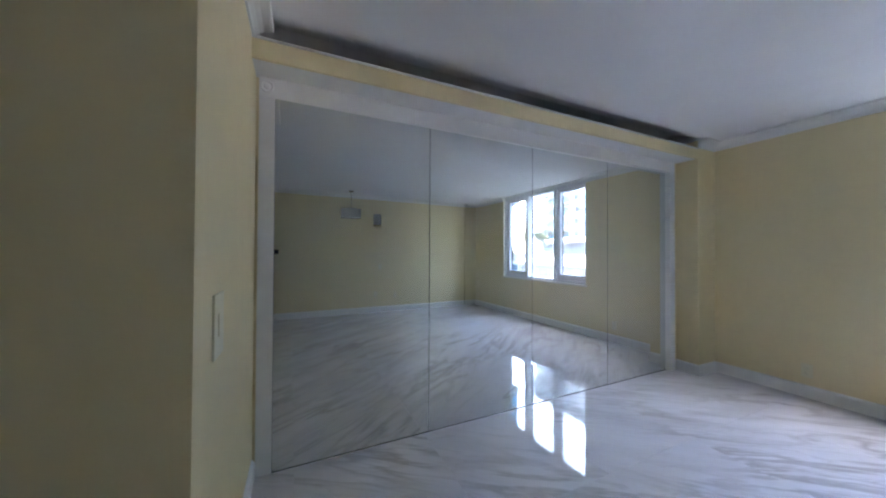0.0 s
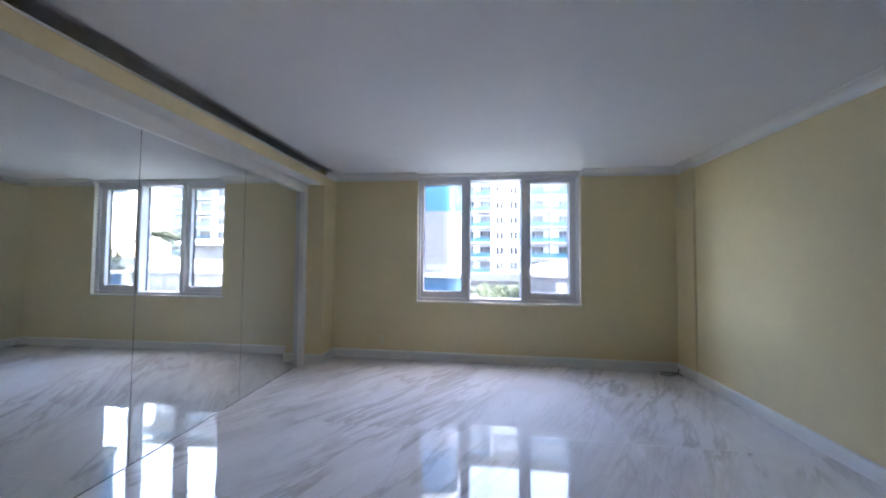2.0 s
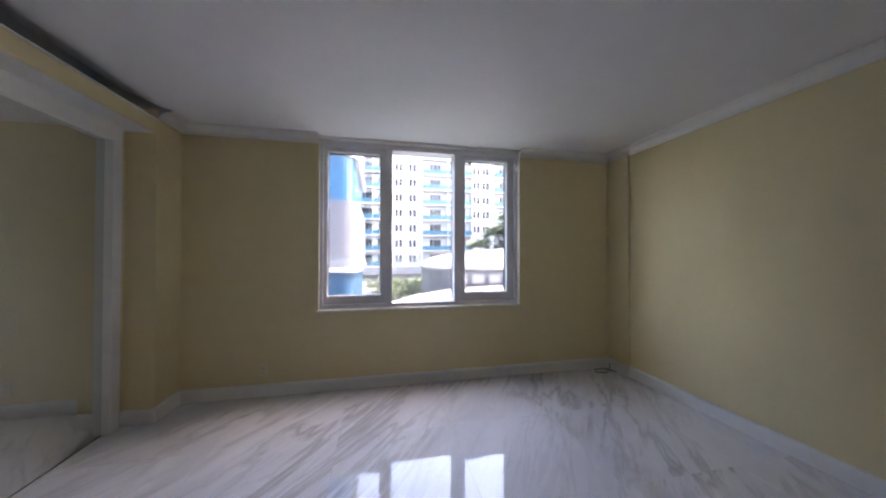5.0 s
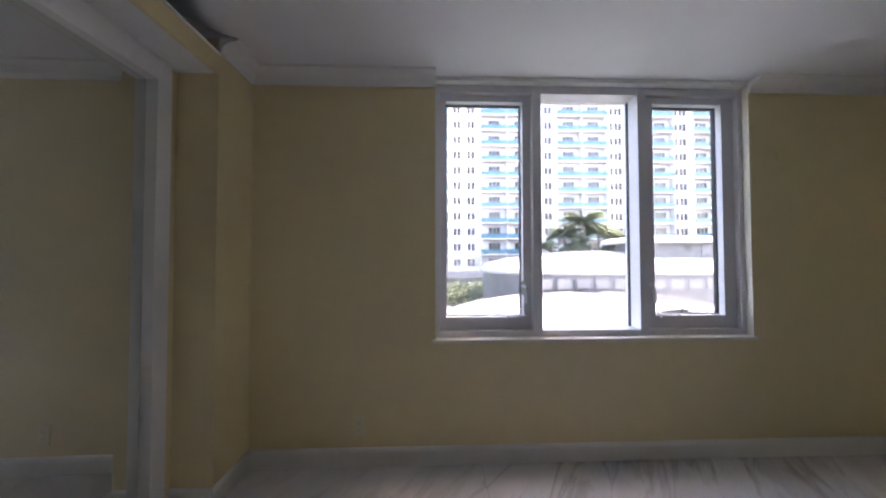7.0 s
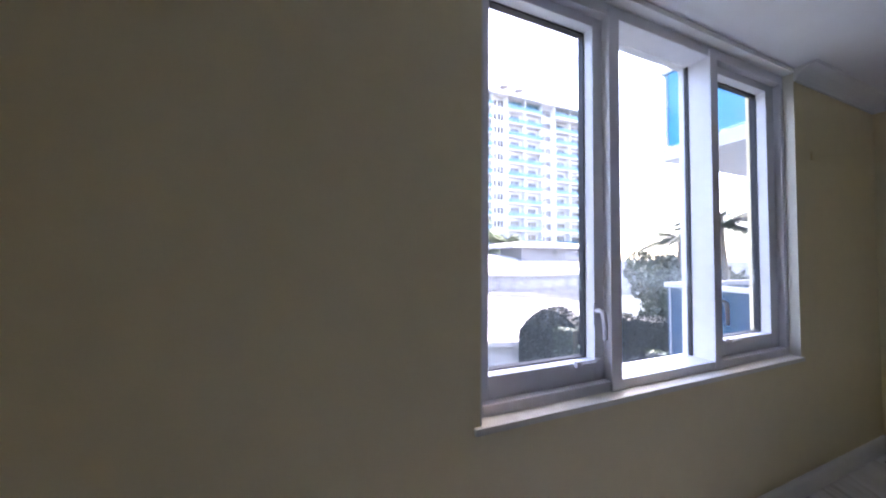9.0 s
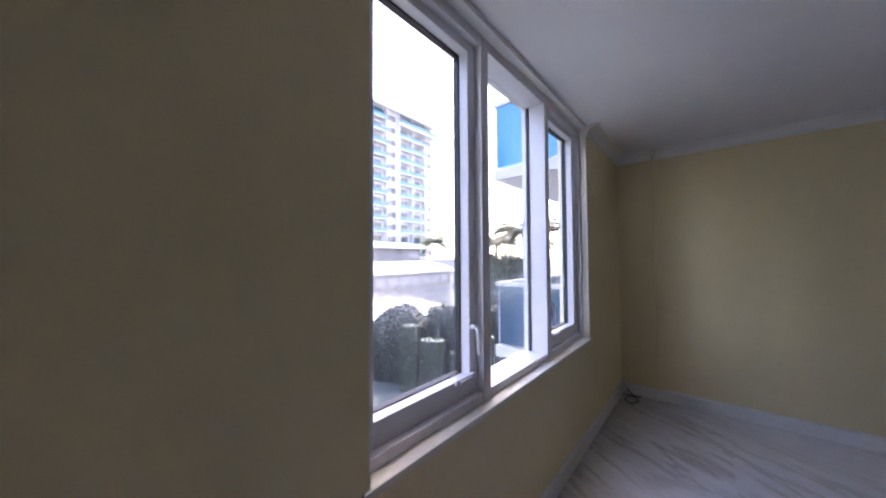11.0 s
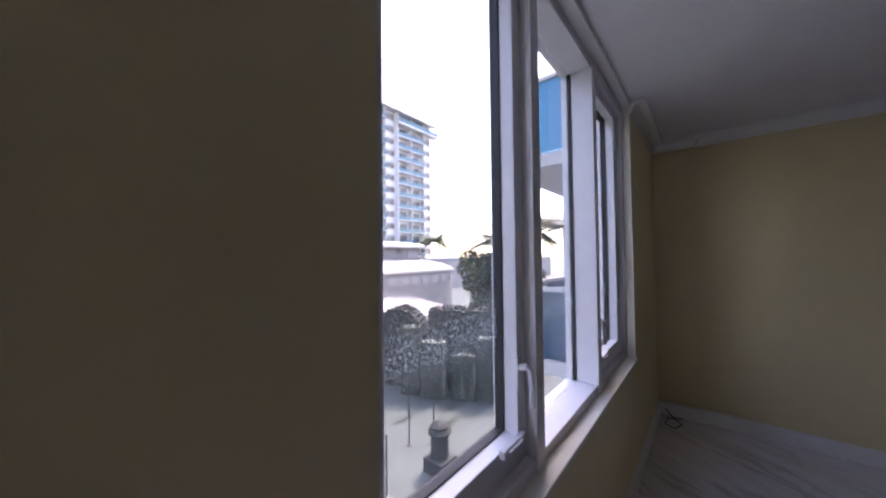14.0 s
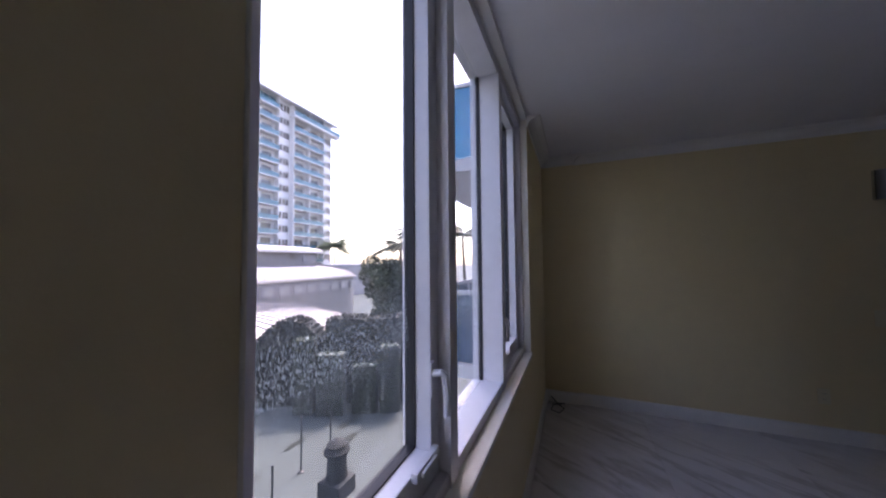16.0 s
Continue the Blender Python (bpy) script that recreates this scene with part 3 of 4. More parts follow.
def rounded(x0, x1, y0, y1, r, z0, z1, bm):
    pts = [(x1 - r + r * math.sin(a), y0 + r - r * math.cos(a)) for a in [radians(i * 15) for i in range(7)]]
    pts = [(x0, y0)] + pts + [(x1, y1), (x0, y1)]
    lo, hi = [bm.verts.new((x, y, z0)) for x, y in pts], [bm.verts.new((x, y, z1)) for x, y in pts]
    for i in range(len(pts)):
        bm.faces.new((lo[i], lo[(i + 1) % len(pts)], hi[(i + 1) % len(pts)], hi[i]))
    bm.faces.new(lo[::-1]); bm.faces.new(hi)
    bmesh.ops.recalc_face_normals(bm, faces=bm.faces)
    return bm


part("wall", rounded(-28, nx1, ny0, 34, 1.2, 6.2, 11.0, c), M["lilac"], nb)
part("base_panel", rounded(-28, nx1 - 0.25, ny0 + 0.2, 34, 1.0, 0, 5.9, bmesh.new()), M["slate"], nb, "blue-grey lower storey")
part("ledge", rounded(-28, nx1 + 0.12, ny0 - 0.12, 34, 1.2, 5.9, 6.2, bmesh.new()), M["stucco"], nb)
part("blue_band", rounded(-28, nx1 - 0.3, ny0 + 0.15, 34, 1.0, 11.0, 14.2, bmesh.new()), M["bandblue"], nb, "blue glass band")
part("cornice", rounded(-28, nx1, ny0, 34, 1.2, 14.2, 14.8, bmesh.new()), M["stucco"], nb)
# unseen upper storeys, added to keep western sky light off the east wall
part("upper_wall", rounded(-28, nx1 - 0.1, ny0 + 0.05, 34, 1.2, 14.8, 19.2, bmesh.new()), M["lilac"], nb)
part("blocker_band", rounded(-28, nx1 - 0.3, ny0 + 0.15, 34, 1.0, 19.2, 22.4, bmesh.new()), M["bandblue"], nb, "unseen upper blue glass band added to block western sky light")
part("roof", rounded(-28, nx1, ny0, 34, 1.2, 22.4, 23.0, bmesh.new()), M["stucco"], nb)

# apartment tower
TY, TX0, TX1, TZ0, ST, NF = 55.0, -16.0, 61.7, -1.3, 2.82, 13
tower = thing("apartment_tower", "tall white apartment tower with blue glass balconies", "building", (0, TY, 0))
part("wall", boxes((TX0, TX1, 0, 16, TZ0, TZ0 + NF * ST)), M["stucco"], tower)
part("awning", boxes((TX0 - 0.4, TX1, -1.6, 1.0, TZ0 - 1.3, TZ0 - 0.02)), M["greyb"], tower, "grey band over the base storey")
part("base", boxes((TX0 + 0.5, TX1 - 0.5, 1.0, 15.5, GZ, TZ0 - 0.01)), M["stucco"], tower, "white base storey")
part("parapet", boxes((TX0 - 0.3, TX1 + 0.3, -0.5, 16.3, TZ0 + NF * ST, TZ0 + NF * ST + 0.4)), M["stucco"], tower)
part("penthouse", boxes((TX0 + 3, TX1 - 14, 5, 13, TZ0 + NF * ST + 0.4, TZ0 + NF * ST + 2.0)), M["stucco"], tower)
part("terrace_slab", boxes((49.0, TX1 + 1.2, -1.9, 0, TZ0 + (NF - 1) * ST - 0.05, TZ0 + (NF - 1) * ST + 0.25)), M["stucco"], tower, "deep white slab of the top terrace")
STACKS = ((-14.5, -5.5), (-1.9, 4.2), (10.0, 19.6), (23.9, 33.3), (37.0, 45.8), (49.4, 58.0))
bays = sorted({round((b - a) / 2, 2) for a, b in STACKS})
slabs = {w: mesh_of("slab", boxes((0, w, -1.35, 0, 0, 0.16)), M["stucco"]) for w in bays}
rails = {w: mesh_of("rail", boxes((0.05, w - 0.05, -1.34, -1.30, 0.18, 1.02)), M["blueglass"]) for w in bays}
sides = mesh_of("fin", boxes((-0.07, 0.07, -1.25, 0, 0, ST)), M["stucco"])
doors = mesh_of("balcony_door", boxes((0, 2.1, -0.03, 0.05, 0.1, 2.2)), M["pane"])
mulls = mesh_of("door_frame", boxes((0.67, 0.73, -0.06, -0.02, 0.1, 2.2), (1.37, 1.43, -0.06, -0.02, 0.1, 2.2)), M["stucco"])
narrow = mesh_of("window", boxes((0, 0.55, -0.04, 0.05, 0, 1.35)), M["shut"])
for k in range(NF):
    z = TZ0 + k * ST
    for a, b in STACKS:
        w = round((b - a) / 2, 2)
        for i in (0, 1):
            bal = part("balcony", slabs[w], None, tower); bal.location = (a + i * w, 0, z)
            part("rail", rails[w], None, bal)
            d = part("balcony_door", doors, None, tower); d.location = (a + i * w + w * 0.34, 0, z)
            part("door_frame", mulls, None, d)
        for x in (a, a + w, b):
            part("fin", sides, None, tower).location = (x, 0, z)
    for (_, b), (a, _) in zip(STACKS, STACKS[1:] + ((61.7, 0),)):
        g = a - b
        for u in ((0.28, 0.72) if g > 3.5 else (0.5,)):
            for s in (-0.65, 0.1):
                part("window", narrow, None, tower).location = (b + g * u + s, 0, z + 0.75)
for a, b in STACKS + ((TX1 - 3.4, TX1 - 0.2),):
    zt = TZ0 + (NF - 1) * ST
    glz = part("top_glazing", boxes((a, b, -0.10, -0.02, zt + 0.35, zt + ST - 0.35)), M["blueglass"], tower, "blue glazing of the top storey")
    part("mullions", boxes(*[(a + (b - a) * i / 6 - 0.05, a + (b - a) * i / 6 + 0.05, -0.14, -0.02, zt + 0.35, zt + ST - 0.35) for i in range(7)]), M["stucco"], glz)
part("roof_slab", boxes((TX0 - 0.6, TX1 + 0.8, -1.8, -0.5, TZ0 + NF * ST - 0.12, TZ0 + NF * ST + 0.2)), M["stucco"], tower, "thin projecting white roof slab")
rail_posts = mesh_of("roof_rail_post", boxes((-0.04, 0.04, -0.04, 0.04, 0, 1.1)), M["alu"])
for i in range(26):
    part("roof_rail_post", rail_posts, None, tower).location = (TX0 + 3 + i * 2.9, 0.4, TZ0 + NF * ST + 0.4)
part("terrace_rail", boxes((49.0, TX1 + 1.1, -1.86, -1.80, TZ0 + (NF - 1) * ST + 0.25, TZ0 + (NF - 1) * ST + 1.2)), M["blueglass"], tower, "blue glass terrace rail")
edge = mesh_of("corner_slot", boxes((0, 0.25, -0.05, 0.05, 0.3, 2.0)), M["shut"])
for k in range(NF):
    part("corner_slot", edge, None, tower).location = (TX1 - 0.5, 0, TZ0 + k * ST)
    for s in (1.5, 5.0):
        part("side_window", mesh_of("side_window", boxes((-0.05, 0.04, 0, 0.9, 0, 1.4)), M["shut"]), None, tower).location = (TX1, s, TZ0 + k * ST + 0.7)


for x in (37.6, 41.5):
    um = thing("parasol", "small dark parasol on the tower roof terrace", "parasol", (x, TY + 1.2, TZ0 + NF * ST + 0.4), "roof parasols")
    part("pole", lathe([(0.06, 0), (0.06, 3.0)], 6), M["iron"], um)
    part("canopy", lathe([(1.1, 2.7), (1.0, 2.85), (0.1, 3.25)], 10), M["shut"], um)


def stadium(x0, x1, y0, y1, k=48):
    """Outline with round ends on the west side and softly rounded corners on the east."""
    cx, cy, rx, ry = (x0 + x1) / 2, (y0 + y1) / 2, (x1 - x0) / 2, (y1 - y0) / 2
    out = []
    for i in range(k):
        a = 2 * math.pi * i / k
        c, s = math.cos(a), math.sin(a)
        e = 0.55 if c < 0 else 0.22
        out.append((cx + rx * math.copysign(abs(c) ** e, c), cy + ry * math.copysign(abs(s) ** e, s)))
    return out


def loft(rings, bm=None):
    bm = bm or bmesh.new()
    vs = [[bm.verts.new(p) for p in r] for r in rings]
    for a, b in zip(vs, vs[1:]):
        for i in range(len(a)):
            bm.faces.new((a[i], a[(i + 1) % len(a)], b[(i + 1) % len(a)], b[i]))
    bm.faces.new(vs[0][::-1]); bm.faces.new(vs[-1])
    bmesh.ops.recalc_face_normals(bm, faces=bm.faces)
    return bm


# low hall with a swept white roof
hall = thing("pavilion", "low white pavilion with a swept curved roof", "building", (0, 0, 0))
out = stadium(7.4, 37.0, 27.0, 41.0)
cx, cy = 21.5, 34.0


def scaled(pts, s, z, g=0.0):
    return [(cx + (x - cx) * s + (math.copysign(g, x - cx)), cy + (y - cy) * s + math.copysign(g, y - cy), z) for x, y in pts]


part("wall", loft([scaled(out, 1, GZ), scaled(out, 1, -0.45)]), M["gwall"], hall, smooth=False)
rr = [scaled(out, 1.02, -0.5), scaled(out, 1.02, -0.25)] + [scaled(out, 1.01 * math.cos(a) + 0.0, -0.25 + 2.1 * math.sin(a)) for a in [radians(q) for q in (12, 24, 36, 48, 60, 72, 82)]]
top_roof = part("roof", loft(rr), M["roof"], hall, "white swept roof", smooth=True)
pw = mesh_of("clerestory_window", boxes((0, 1.1, -0.04, 0.05, 0, 0.75), bevel=0.02), M["pale"])
fw = mesh_of("window_surround", boxes((-0.12, 1.22, -0.02, 0.05, -0.1, 0.85)), M["greyb"])
for i in range(15):
    wq = part("window", pw, None, hall)
    wq.location = (9.5 + i * 1.8, 26.98, -1.75)
    part("window_surround", fw, None, wq)
mon = part("monitor", boxes((22.2, 30.4, 28.6, 33.0, 0.6, 2.75)), M["gwall"], hall, "grey roof monitor")
mr = bmesh.new()
ringq = []
for q in range(8):
    f = 1 - (q / 7) ** 2.4 * 0.9
    ringq.append([(26.3 - 5.6 * f, 30.8 - 2.7 * f, 2.75 + 0.65 * math.sin(q / 7 * 1.5)), (26.3 + 4.7 * f, 30.8 - 2.7 * f, 2.75 + 0.65 * math.sin(q / 7 * 1.5)), (26.3 + 4.7 * f, 30.8 + 2.7 * f, 2.75 + 0.65 * math.sin(q / 7 * 1.5)), (26.3 - 5.6 * f, 30.8 + 2.7 * f, 2.75 + 0.65 * math.sin(q / 7 * 1.5))])
part("monitor_roof", loft([[(x, y, 2.6) for x, y, _ in ringq[0]]] + ringq), M["roof"], hall, "white curved cap")
part("louver", boxes((28.3, 30.2, 28.54, 28.62, 1.35, 2.35)), M["greyb"], hall, "grey louvred opening")
part("vent", boxes((26.6, 27.2, 28.54, 28.62, 1.9, 2.3)), M["dark"], hall, "small dark vent")
# skirt roof in front
sk = [(15.5 + rx * math.cos(a), 27.0 + ry * math.sin(a)) for rx, ry in ((13.0, 11.5),) for a in [radians(180 + i * 5) for i in range(37)]]
sv = bmesh.new()
lev = [[sv.verts.new((15.5 + (x - 15.5) * s, 27.0 + (y - 27.0) * s, z)) for x, y in sk] for s, z in ((1.0, GZ), (1.0, -4.1), (1.03, -4.1), (1.03, -3.8), (0.8, -2.9), (0.5, -2.3), (0.12, -2.05))]
for a, b in zip(lev, lev[1:]):
    for i in range(36):
        sv.faces.new((a[i], a[i + 1], b[i + 1], b[i]))
bmesh.ops.recalc_face_normals(sv, faces=sv.faces)
skirt = part("skirt_roof", sv, M["roof"], hall, "white lower roof", smooth=False)


def seams(rings, step, parent):
    """Raised standing seams that run up a lofted roof, each a thin ridge."""
    for i in range(0, len(rings[0]), step):
        sb = bmesh.new()
        for p, q in zip(rings, rings[1:]):
            a, b = Vector(p[i]), Vector(q[i])
            side = (b - a).cross(Vector((0, 0, 1)))
            if side.length < 1e-5:
                continue
            side = side.normalized() * 0.035
            up = Vector((0, 0, 0.06))
            v = [sb.verts.new(w) for w in (a - side, a + side, a + side + up, a - side + up, b - side, b + side, b + side + up, b - side + up)]
            for f in ((0, 1, 5, 4), (1, 2, 6, 5), (2, 3, 7, 6), (3, 0, 4, 7)):
                sb.faces.new([v[k] for k in f])
        part("seam", sb, M["greyb"], parent)


seams([[(15.5 + (x - 15.5) * s, 27.0 + (y - 27.0) * s, z) for x, y in sk] for s, z in ((1.03, -3.8), (0.8, -2.9), (0.5, -2.3), (0.12, -2.05))], 1, skirt)

seams(rr[1:], 1, top_roof)

far = thing("far_wall", "long low grey building beyond the trees", "building", (0, 0, GZ))
part("wall", boxes((50, 120, 46, 52, 0, 7.0)), M["greyb"], far)
part("coping", boxes((49.8, 120, 45.8, 52.2, 7.0, 7.3)), M["stucco"], far)


# ---------------------------------------------------------------- planting
rng = random.Random(5)


def clump(bm, c, r, n, size):
    """Small leaf blades scattered through a rough ball."""
    for _ in range(n):
        d = Vector((rng.gauss(0, 1), rng.gauss(0, 1), rng.gauss(0, 1))).normalized()
        p = Vector(c) + d * r * (0.55 + 0.5 * rng.random() ** 0.5) * (0.8 + 0.4 * noise.noise(d * 2 + Vector(c)))
        q = Euler((rng.uniform(0, 6.3), rng.uniform(0, 6.3), rng.uniform(0, 6.3))).to_matrix()
        s = size * rng.uniform(0.6, 1.4)
        vs = [bm.verts.new(p + q @ Vector(v)) for v in ((-s, 0, 0), (0, -0.4 * s, 0.1 * s), (s, 0, 0), (0, 0.4 * s, 0.1 * s))]
        bm.faces.new(vs)
    return bm


def tree(at, h, r, m_, label, n=9, leaves=260, size=0.22):
    o = thing("tree", label, "tree", at, "garden trees")
    tk = bmesh.new()
    tube(tk, [(0, 0, -0.1), (0.1, 0.05, h * 0.3), (0.05, 0.15, h * 0.6)], 0.18 * r / 2, 0.09 * r / 2)
    for i in range(5):
        a = i * 1.26 + rng.random()
        tube(tk, [(0.07, 0.1, h * (0.35 + 0.04 * i)), (r * 0.35 * math.cos(a), r * 0.35 * math.sin(a), h * 0.6), (r * 0.6 * math.cos(a), r * 0.6 * math.sin(a), h * 0.75)], 0.06, 0.02, 6)
    part("trunk", tk, M["bark"], o)
    cw = bmesh.new()
    for i in range(n):
        a, q = rng.uniform(0, 6.3), rng.uniform(0.1, 0.75)
        clump(cw, (r * q * math.cos(a), r * q * math.sin(a), h * rng.uniform(0.42, 0.88)), r * rng.uniform(0.35, 0.55), leaves, size)
    part("crown", cw, m_, o)
    return o


def palm(at, h, r, label, fronds=18, m_="leaf"):
    o = thing("palm_tree", label, "palm", at, "palms")
    tk = bmesh.new()
    tube(tk, [(0.25 * math.sin(i * 0.5), 0.1 * i / 8, h * i / 8) for i in range(9)], 0.2, 0.12)
    part("trunk", tk, M["bark"], o)
    top = Vector((0.25 * math.sin(4), 0.1, h))
    cw = bmesh.new()
    for f in range(fronds):
        a, up = f * 2.4 + rng.random() * 0.4, rng.uniform(-0.25, 1.3)
        d = Vector((math.cos(a), math.sin(a), 0))
        side = d.cross(Vector((0, 0, 1)))
        k = rng.uniform(0.8, 1.1)
        pts = [top + d * r * k * s * math.cos(up * 0.7) + Vector((0, 0, r * k * (0.9 * s * math.sin(up) - 0.5 * s * s))) for s in [i / 12 for i in range(13)]]
        tube(cw, pts, 0.035, 0.01, 4)
        for i in range(1, 12):
            for j in (0, 0.2, 0.4, 0.6, 0.8):
                p = pts[i].lerp(pts[i + 1], j)
                t = (i + j) / 12
                run = r * 0.30 * math.sin(math.pi * (0.12 + 0.82 * t)) + 0.08
                for s in (-1, 1):
                    tip = p + (side * s * 0.8 + d * 0.45 + Vector((0, 0, -0.35 + rng.uniform(-0.15, 0.15)))) * run
                    w = d * 0.016 * r
                    cw.faces.new([cw.verts.new(v) for v in (p - w, p + w, tip)])
    part("crown", cw, M[m_], o)
    return o


palm((24.6, 45, GZ), 12.6, 4.0, "tall green palm behind the white pavilion", 44, "leaf2")
palm((27.6, 46.5, GZ), 11.2, 3.6, "green palm behind the white pavilion", 40, "leaf2")
palm((22.0, 46, GZ), 10.6, 3.4, "green palm behind the white pavilion", 40, "leaf2")
palm((31.5, 45.5, GZ), 10.4, 3.2, "green palm behind the white pavilion", 36, "leaf2")
palm((18.6, 45.5, GZ), 8.6, 2.8, "low green palm behind the white pavilion", 36, "leaf2")
palm((57.5, 50, GZ), 11.4, 4.3, "palm beside the far apartment tower", 44, "leaf2")
palm((23.3, 10.1, GZ), 9.4, 3.1, "dark palm beside the blue balcony", 22)
palm((25.5, 13.8, GZ), 8.7, 2.7, "dark palm behind the garden trees", 20)
palm((30.0, 9.5, GZ), 10.0, 3.0, "dark palm behind the balcony rail", 20)
for x, y, h, r, m_ in ((19.5, 44, 9.6, 2.8, "leaf"), (26, 44.5, 10.2, 3.2, "leaf"), (30.8, 44, 10.8, 2.8, "leaf2"), (23, 45, 10.4, 3.2, "leaf"), (28.5, 46, 9.8, 2.8, "leaf")):
    tree((x, y, GZ), h, r, M[m_], "leafy green tree behind the white pavilion", 9, 200, 0.26)
for x, y, h, r in ((25.0, 15.4, 8.4, 2.3), (22.3, 13.0, 7.2, 2.0), (28.0, 16.0, 8.6, 2.4), (25.0, 12.0, 7.8, 2.3), (30.0, 14.0, 8.2, 2.6)):
    tree((x, y, GZ), h, r, M["leaf"], "dense dark green tree at the end of the deck", 12, 330, 0.17)
for x, y in ((2.5, 37), (5.5, 36.5), (4.0, 41), (8.0, 43)):
    tree((x, y, GZ), 3.6, 2.0, M["leaf2"], "low green garden shrub beside the pavilion", 8, 160, 0.2)


def hedge(at, w, d, h, arch, label):
    o = thing("hedge", label, "hedge", at, "clipped hedges")
    k = 18
    pro = [(-w / 2, 0)] + [(-w / 2 + w * i / k, h - arch * (2 * i / k - 1) ** 2 if arch else h - 0.25 * (0.5 + noise.noise(Vector((i * 0.7, at[0], 0))))) for i in range(k + 1)] + [(w / 2, 0)]
    bm = prism(pro, "y", -d / 2, d / 2)
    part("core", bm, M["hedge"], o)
    lf = bmesh.new()
    for _ in range(2600):
        x = rng.uniform(-w / 2, w / 2)
        i = min(k - 1, int((x / w + 0.5) * k))
        zt = pro[1 + i][1]
        z = zt * rng.random()
        p = Vector((x, -d / 2 - rng.uniform(0, 0.08), z)) if rng.random() < 0.75 else Vector((x, rng.uniform(-d / 2, d / 2), zt + rng.uniform(0, 0.06)))
        q = Euler((rng.uniform(0, 6.3), rng.uniform(0, 6.3), rng.uniform(0, 6.3))).to_matrix()
        s = rng.uniform(0.05, 0.12)
        lf.faces.new([lf.verts.new(p + q @ Vector(v)) for v in ((-s, 0, 0), (0, -0.5 * s, 0), (s, 0, 0), (0, 0.5 * s, 0))])
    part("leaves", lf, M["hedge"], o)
    o.rotation_euler = (0, 0, radians(-63))
    return o


hedge((13.9, 13.9, GZ), 3.9, 1.5, 4.4, 1.5, "dark clipped hedge with an arched top")
hedge((15.9, 10.2, GZ), 4.6, 1.5, 4.5, 0, "dark clipped square hedge along the deck")


def clipped_block(at, w, d, h):
    """Low square-cut hedge whose top is painted pale, as if lit from above."""
    o = thing("hedge", "low dark square-cut hedge with a grey top painted as if lit", "hedge", at, "clipped hedges")
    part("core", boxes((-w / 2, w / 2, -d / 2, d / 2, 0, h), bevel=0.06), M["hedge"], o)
    lf = bmesh.new()
    for _ in range(500):
        top = rng.random() < 0.3
        p = Vector((rng.uniform(-w / 2, w / 2), rng.uniform(-d / 2, d / 2) if top else -d / 2 - 0.02, h + 0.02 if top else rng.uniform(0.05, h)))
        q = Euler((rng.uniform(0, 6.3), rng.uniform(0, 6.3), rng.uniform(0, 6.3))).to_matrix()
        k = rng.uniform(0.04, 0.1)
        lf.faces.new([lf.verts.new(p + q @ Vector(v)) for v in ((-k, 0, 0), (0, -0.5 * k, 0), (k, 0, 0), (0, 0.5 * k, 0))])
    part("leaves", lf, M["leaf"], o)
    part("top", boxes((-w / 2 + 0.05, w / 2 - 0.05, -d / 2 + 0.05, d / 2 - 0.05, h + 0.002, h + 0.02)), M["hedgetop"], o, "grey-green top painted paler as if lit")
    o.rotation_euler = (0, 0, radians(-63))


for x, y, w, d, h in ((13.1, 12.2, 1.0, 0.7, 3.6), (13.5, 10.9, 1.3, 0.7, 2.9), (14.3, 9.5, 1.2, 0.6, 2.3), (14.9, 8.4, 1.0, 0.7, 3.2)):
    clipped_block((x, y, GZ), w, d, h)

ped = thing("stone_lantern", "dark weathered stone lantern pedestal on the deck", "pedestal", (9.35, 6.9, GZ))
part("base", boxes((-0.42, 0.42, -0.42, 0.42, 0, 0.5), bevel=0.04), M["stone"], ped)
part("column", lathe([(0.36, 0.5), (0.33, 0.55), (0.30, 1.25), (0.36, 1.3)], 12), M["stone"], ped)
part("cap", lathe([(0.40, 1.3), (0.42, 1.38), (0.30, 1.5), (0.33, 1.56), (0.18, 1.68), (0.05, 1.74)], 12), M["stone"], ped)
for x, y, h in ((9.7, 8.8, 1.95), (10.6, 8.3, 1.85), (7.4, 7.4, 1.9)):
    po = thing("pole", "thin dark metal pole standing on the deck", "pole", (x, y, GZ), "deck poles")
    part("shaft", lathe([(0.03, 0), (0.03, h - 0.04), (0.02, h)], 10), M["iron"], po)
    part("foot", lathe([(0.12, 0), (0.12, 0.03), (0.04, 0.06)], 12), M["iron"], po)
for i, (x, y, a, b) in enumerate(((13.5, 9.5, 1.1, 0.25), (12.0, 8.6, 0.5, 0.2), (15.0, 8.4, 0.6, 0.22), (10.9, 10.4, 0.6, 0.15), (13.9, 7.6, 0.35, 0.15), (8.6, 10.0, 0.5, 0.2))):
    st = bmesh.new()
    vs = [st.verts.new((a * math.cos(t) * (1 + 0.3 * noise.noise(Vector((math.cos(t) * 2, math.sin(t) * 2, i)))), b * math.sin(t) * (1 + 0.4 * noise.noise(Vector((math.cos(t) * 3, i, math.sin(t) * 3)))), 0.004)) for t in [2 * math.pi * j / 28 for j in range(28)]]
    st.faces.new(vs)
    o = tagged(part("puddle", st, M["puddle"]), "dark wet stain on the grey deck", "stain", "deck stains")
    o.location = (x, y, GZ)

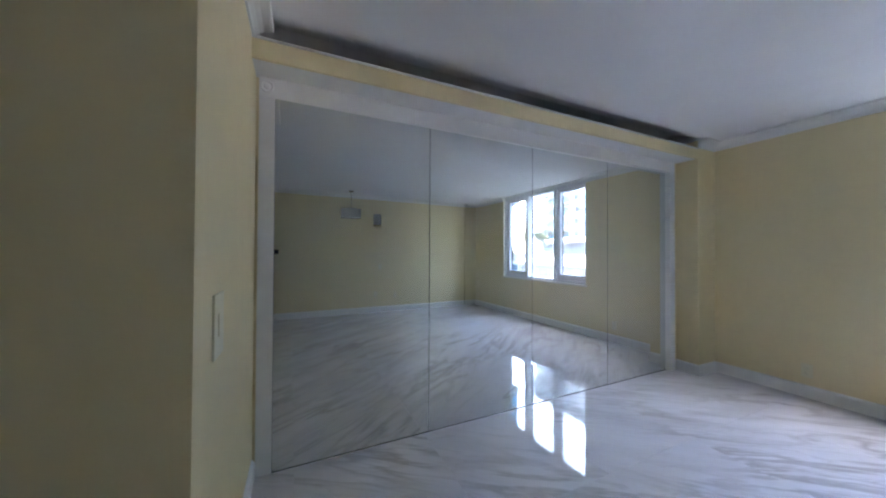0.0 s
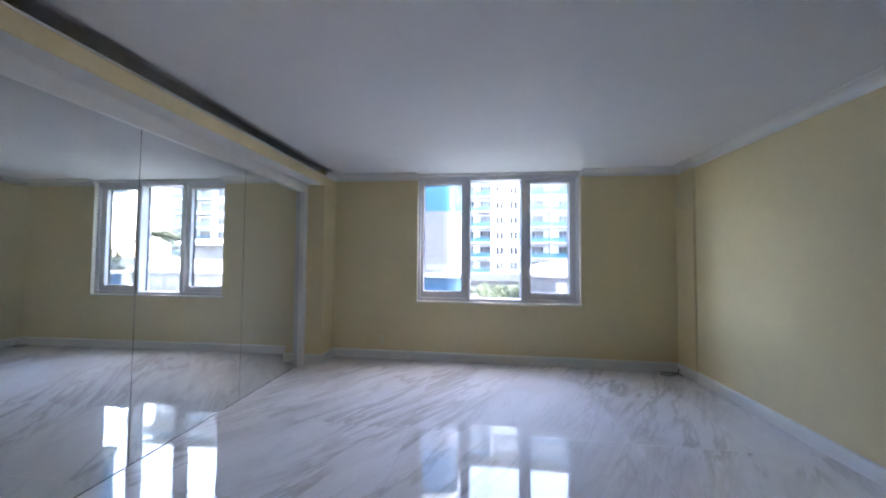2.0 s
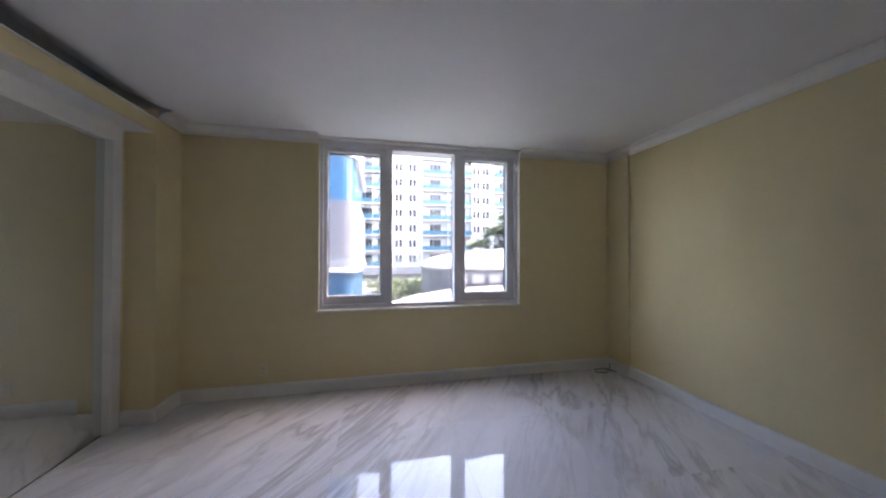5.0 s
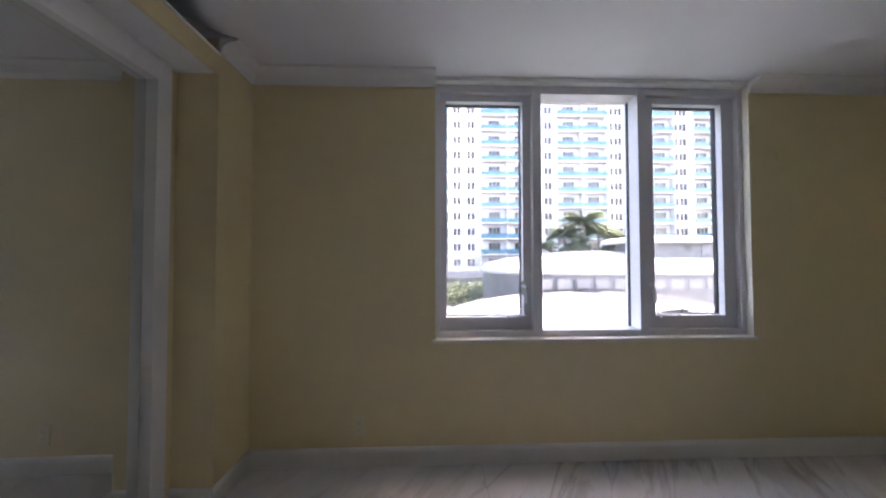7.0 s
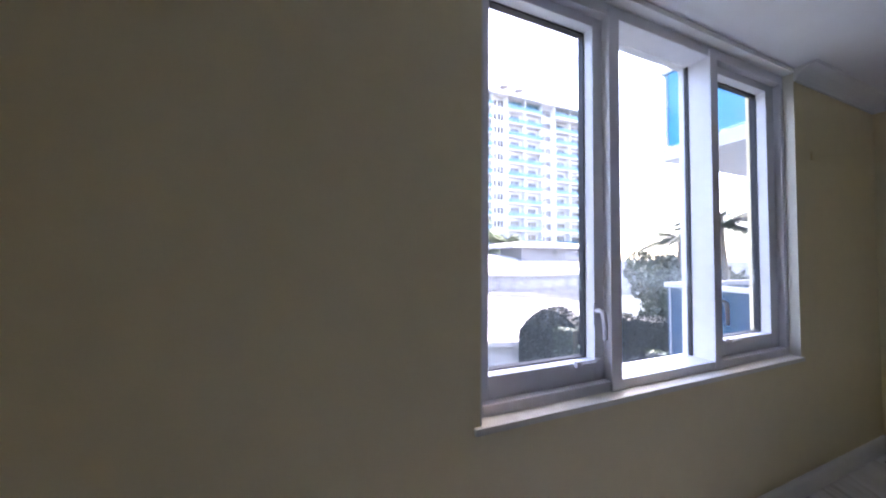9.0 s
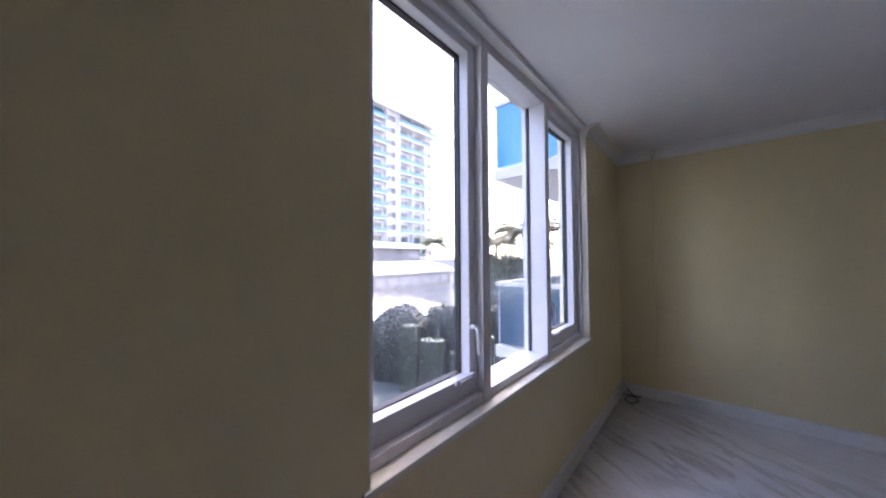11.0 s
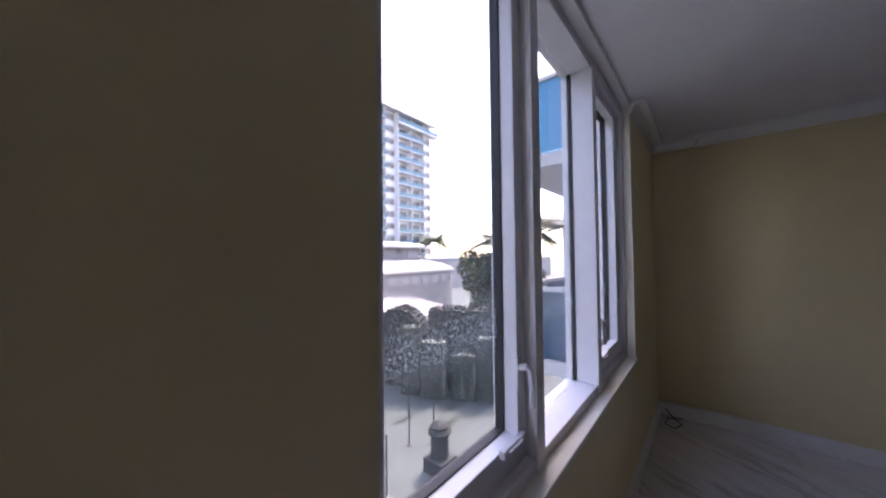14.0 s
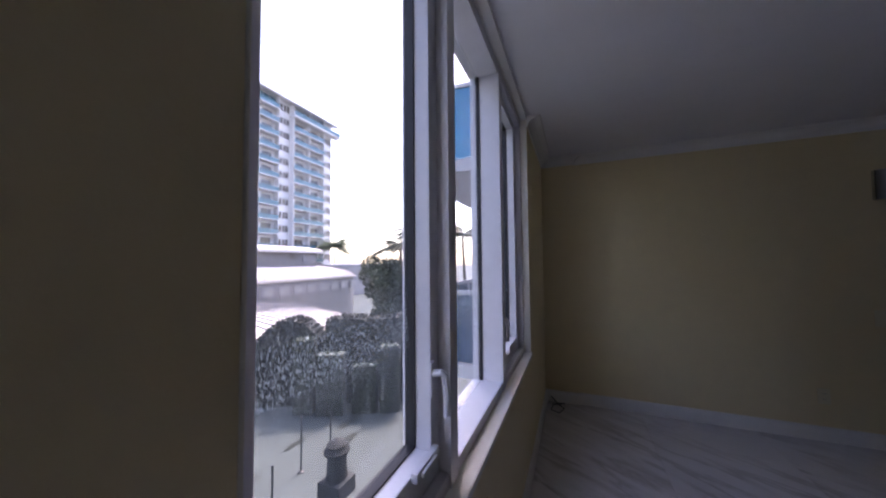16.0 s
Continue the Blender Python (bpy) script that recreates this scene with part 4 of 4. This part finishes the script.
# garden terrace below the tower
terrace = thing("garden_terrace", "raised garden terrace with a low white retaining wall", "terrace", (0, 0, GZ))
part("bed", boxes((-12, 7.0, 44.2, 53.2, 0, 1.5)), M["greyb"], terrace, "grey planted bed")
part("retaining_wall", boxes((-12.3, 7.3, 43.9, 44.2, 0, 1.75), bevel=0.03), M["stucco"], terrace, "low white wall")
part("upper_wall", boxes((-12, 7.0, 49.6, 49.9, 1.5, 2.35), bevel=0.03), M["stucco"], terrace, "second white wall")
for x, y, h, r in ((-1.0, 46.0, 1.5, 0.9), (0.9, 46.6, 1.2, 0.8), (2.6, 45.8, 1.4, 0.9), (4.4, 46.5, 1.7, 1.0), (6.0, 45.9, 1.3, 0.8), (-3.2, 46.4, 1.5, 0.9), (0.2, 51.2, 1.6, 1.0), (3.0, 51.0, 1.9, 1.1), (5.6, 51.3, 1.6, 1.0)):
    sh = thing("shrub", "round green shrub on the garden terrace", "shrub", (x, y, GZ + 1.5), "terrace shrubs")
    st = bmesh.new()
    tube(st, [(0, 0, -0.05), (0.03, 0.02, h * 0.5)], 0.06, 0.03, 6)
    part("stem", st, M["bark"], sh)
    cw = bmesh.new()
    for i in range(4):
        clump(cw, (r * 0.45 * math.cos(i * 1.6), r * 0.4 * math.sin(i * 1.6), h * (0.5 + 0.06 * i)), r * 0.6, 140, 0.12)
    part("crown", cw, M["leaf2"], sh)

# ---------------------------------------------------------------- floor tiles
TW, TL = 0.80, 0.80
floor = struct("floor", boxes((-0.05, XR, YB, 0, -0.2, -0.004)), M["grout"], "polished white marble-look tiles with grey veins", "floor")
for i in range(math.ceil(XR / TW)):
    for j in range(math.ceil(-YB / TL)):
        x0, x1 = i * TW - (0.05 if i == 0 else 0), min(XR, (i + 1) * TW)
        y1, y0 = -j * TL, max(YB, -(j + 1) * TL)
        if x1 <= XH and y1 < YS:
            continue
        part("tile", boxes((x0 + 0.0008, x1 - 0.0008, y0 + 0.0008, y1 - 0.0008, -0.012, 0.0)), M["marble"], floor)
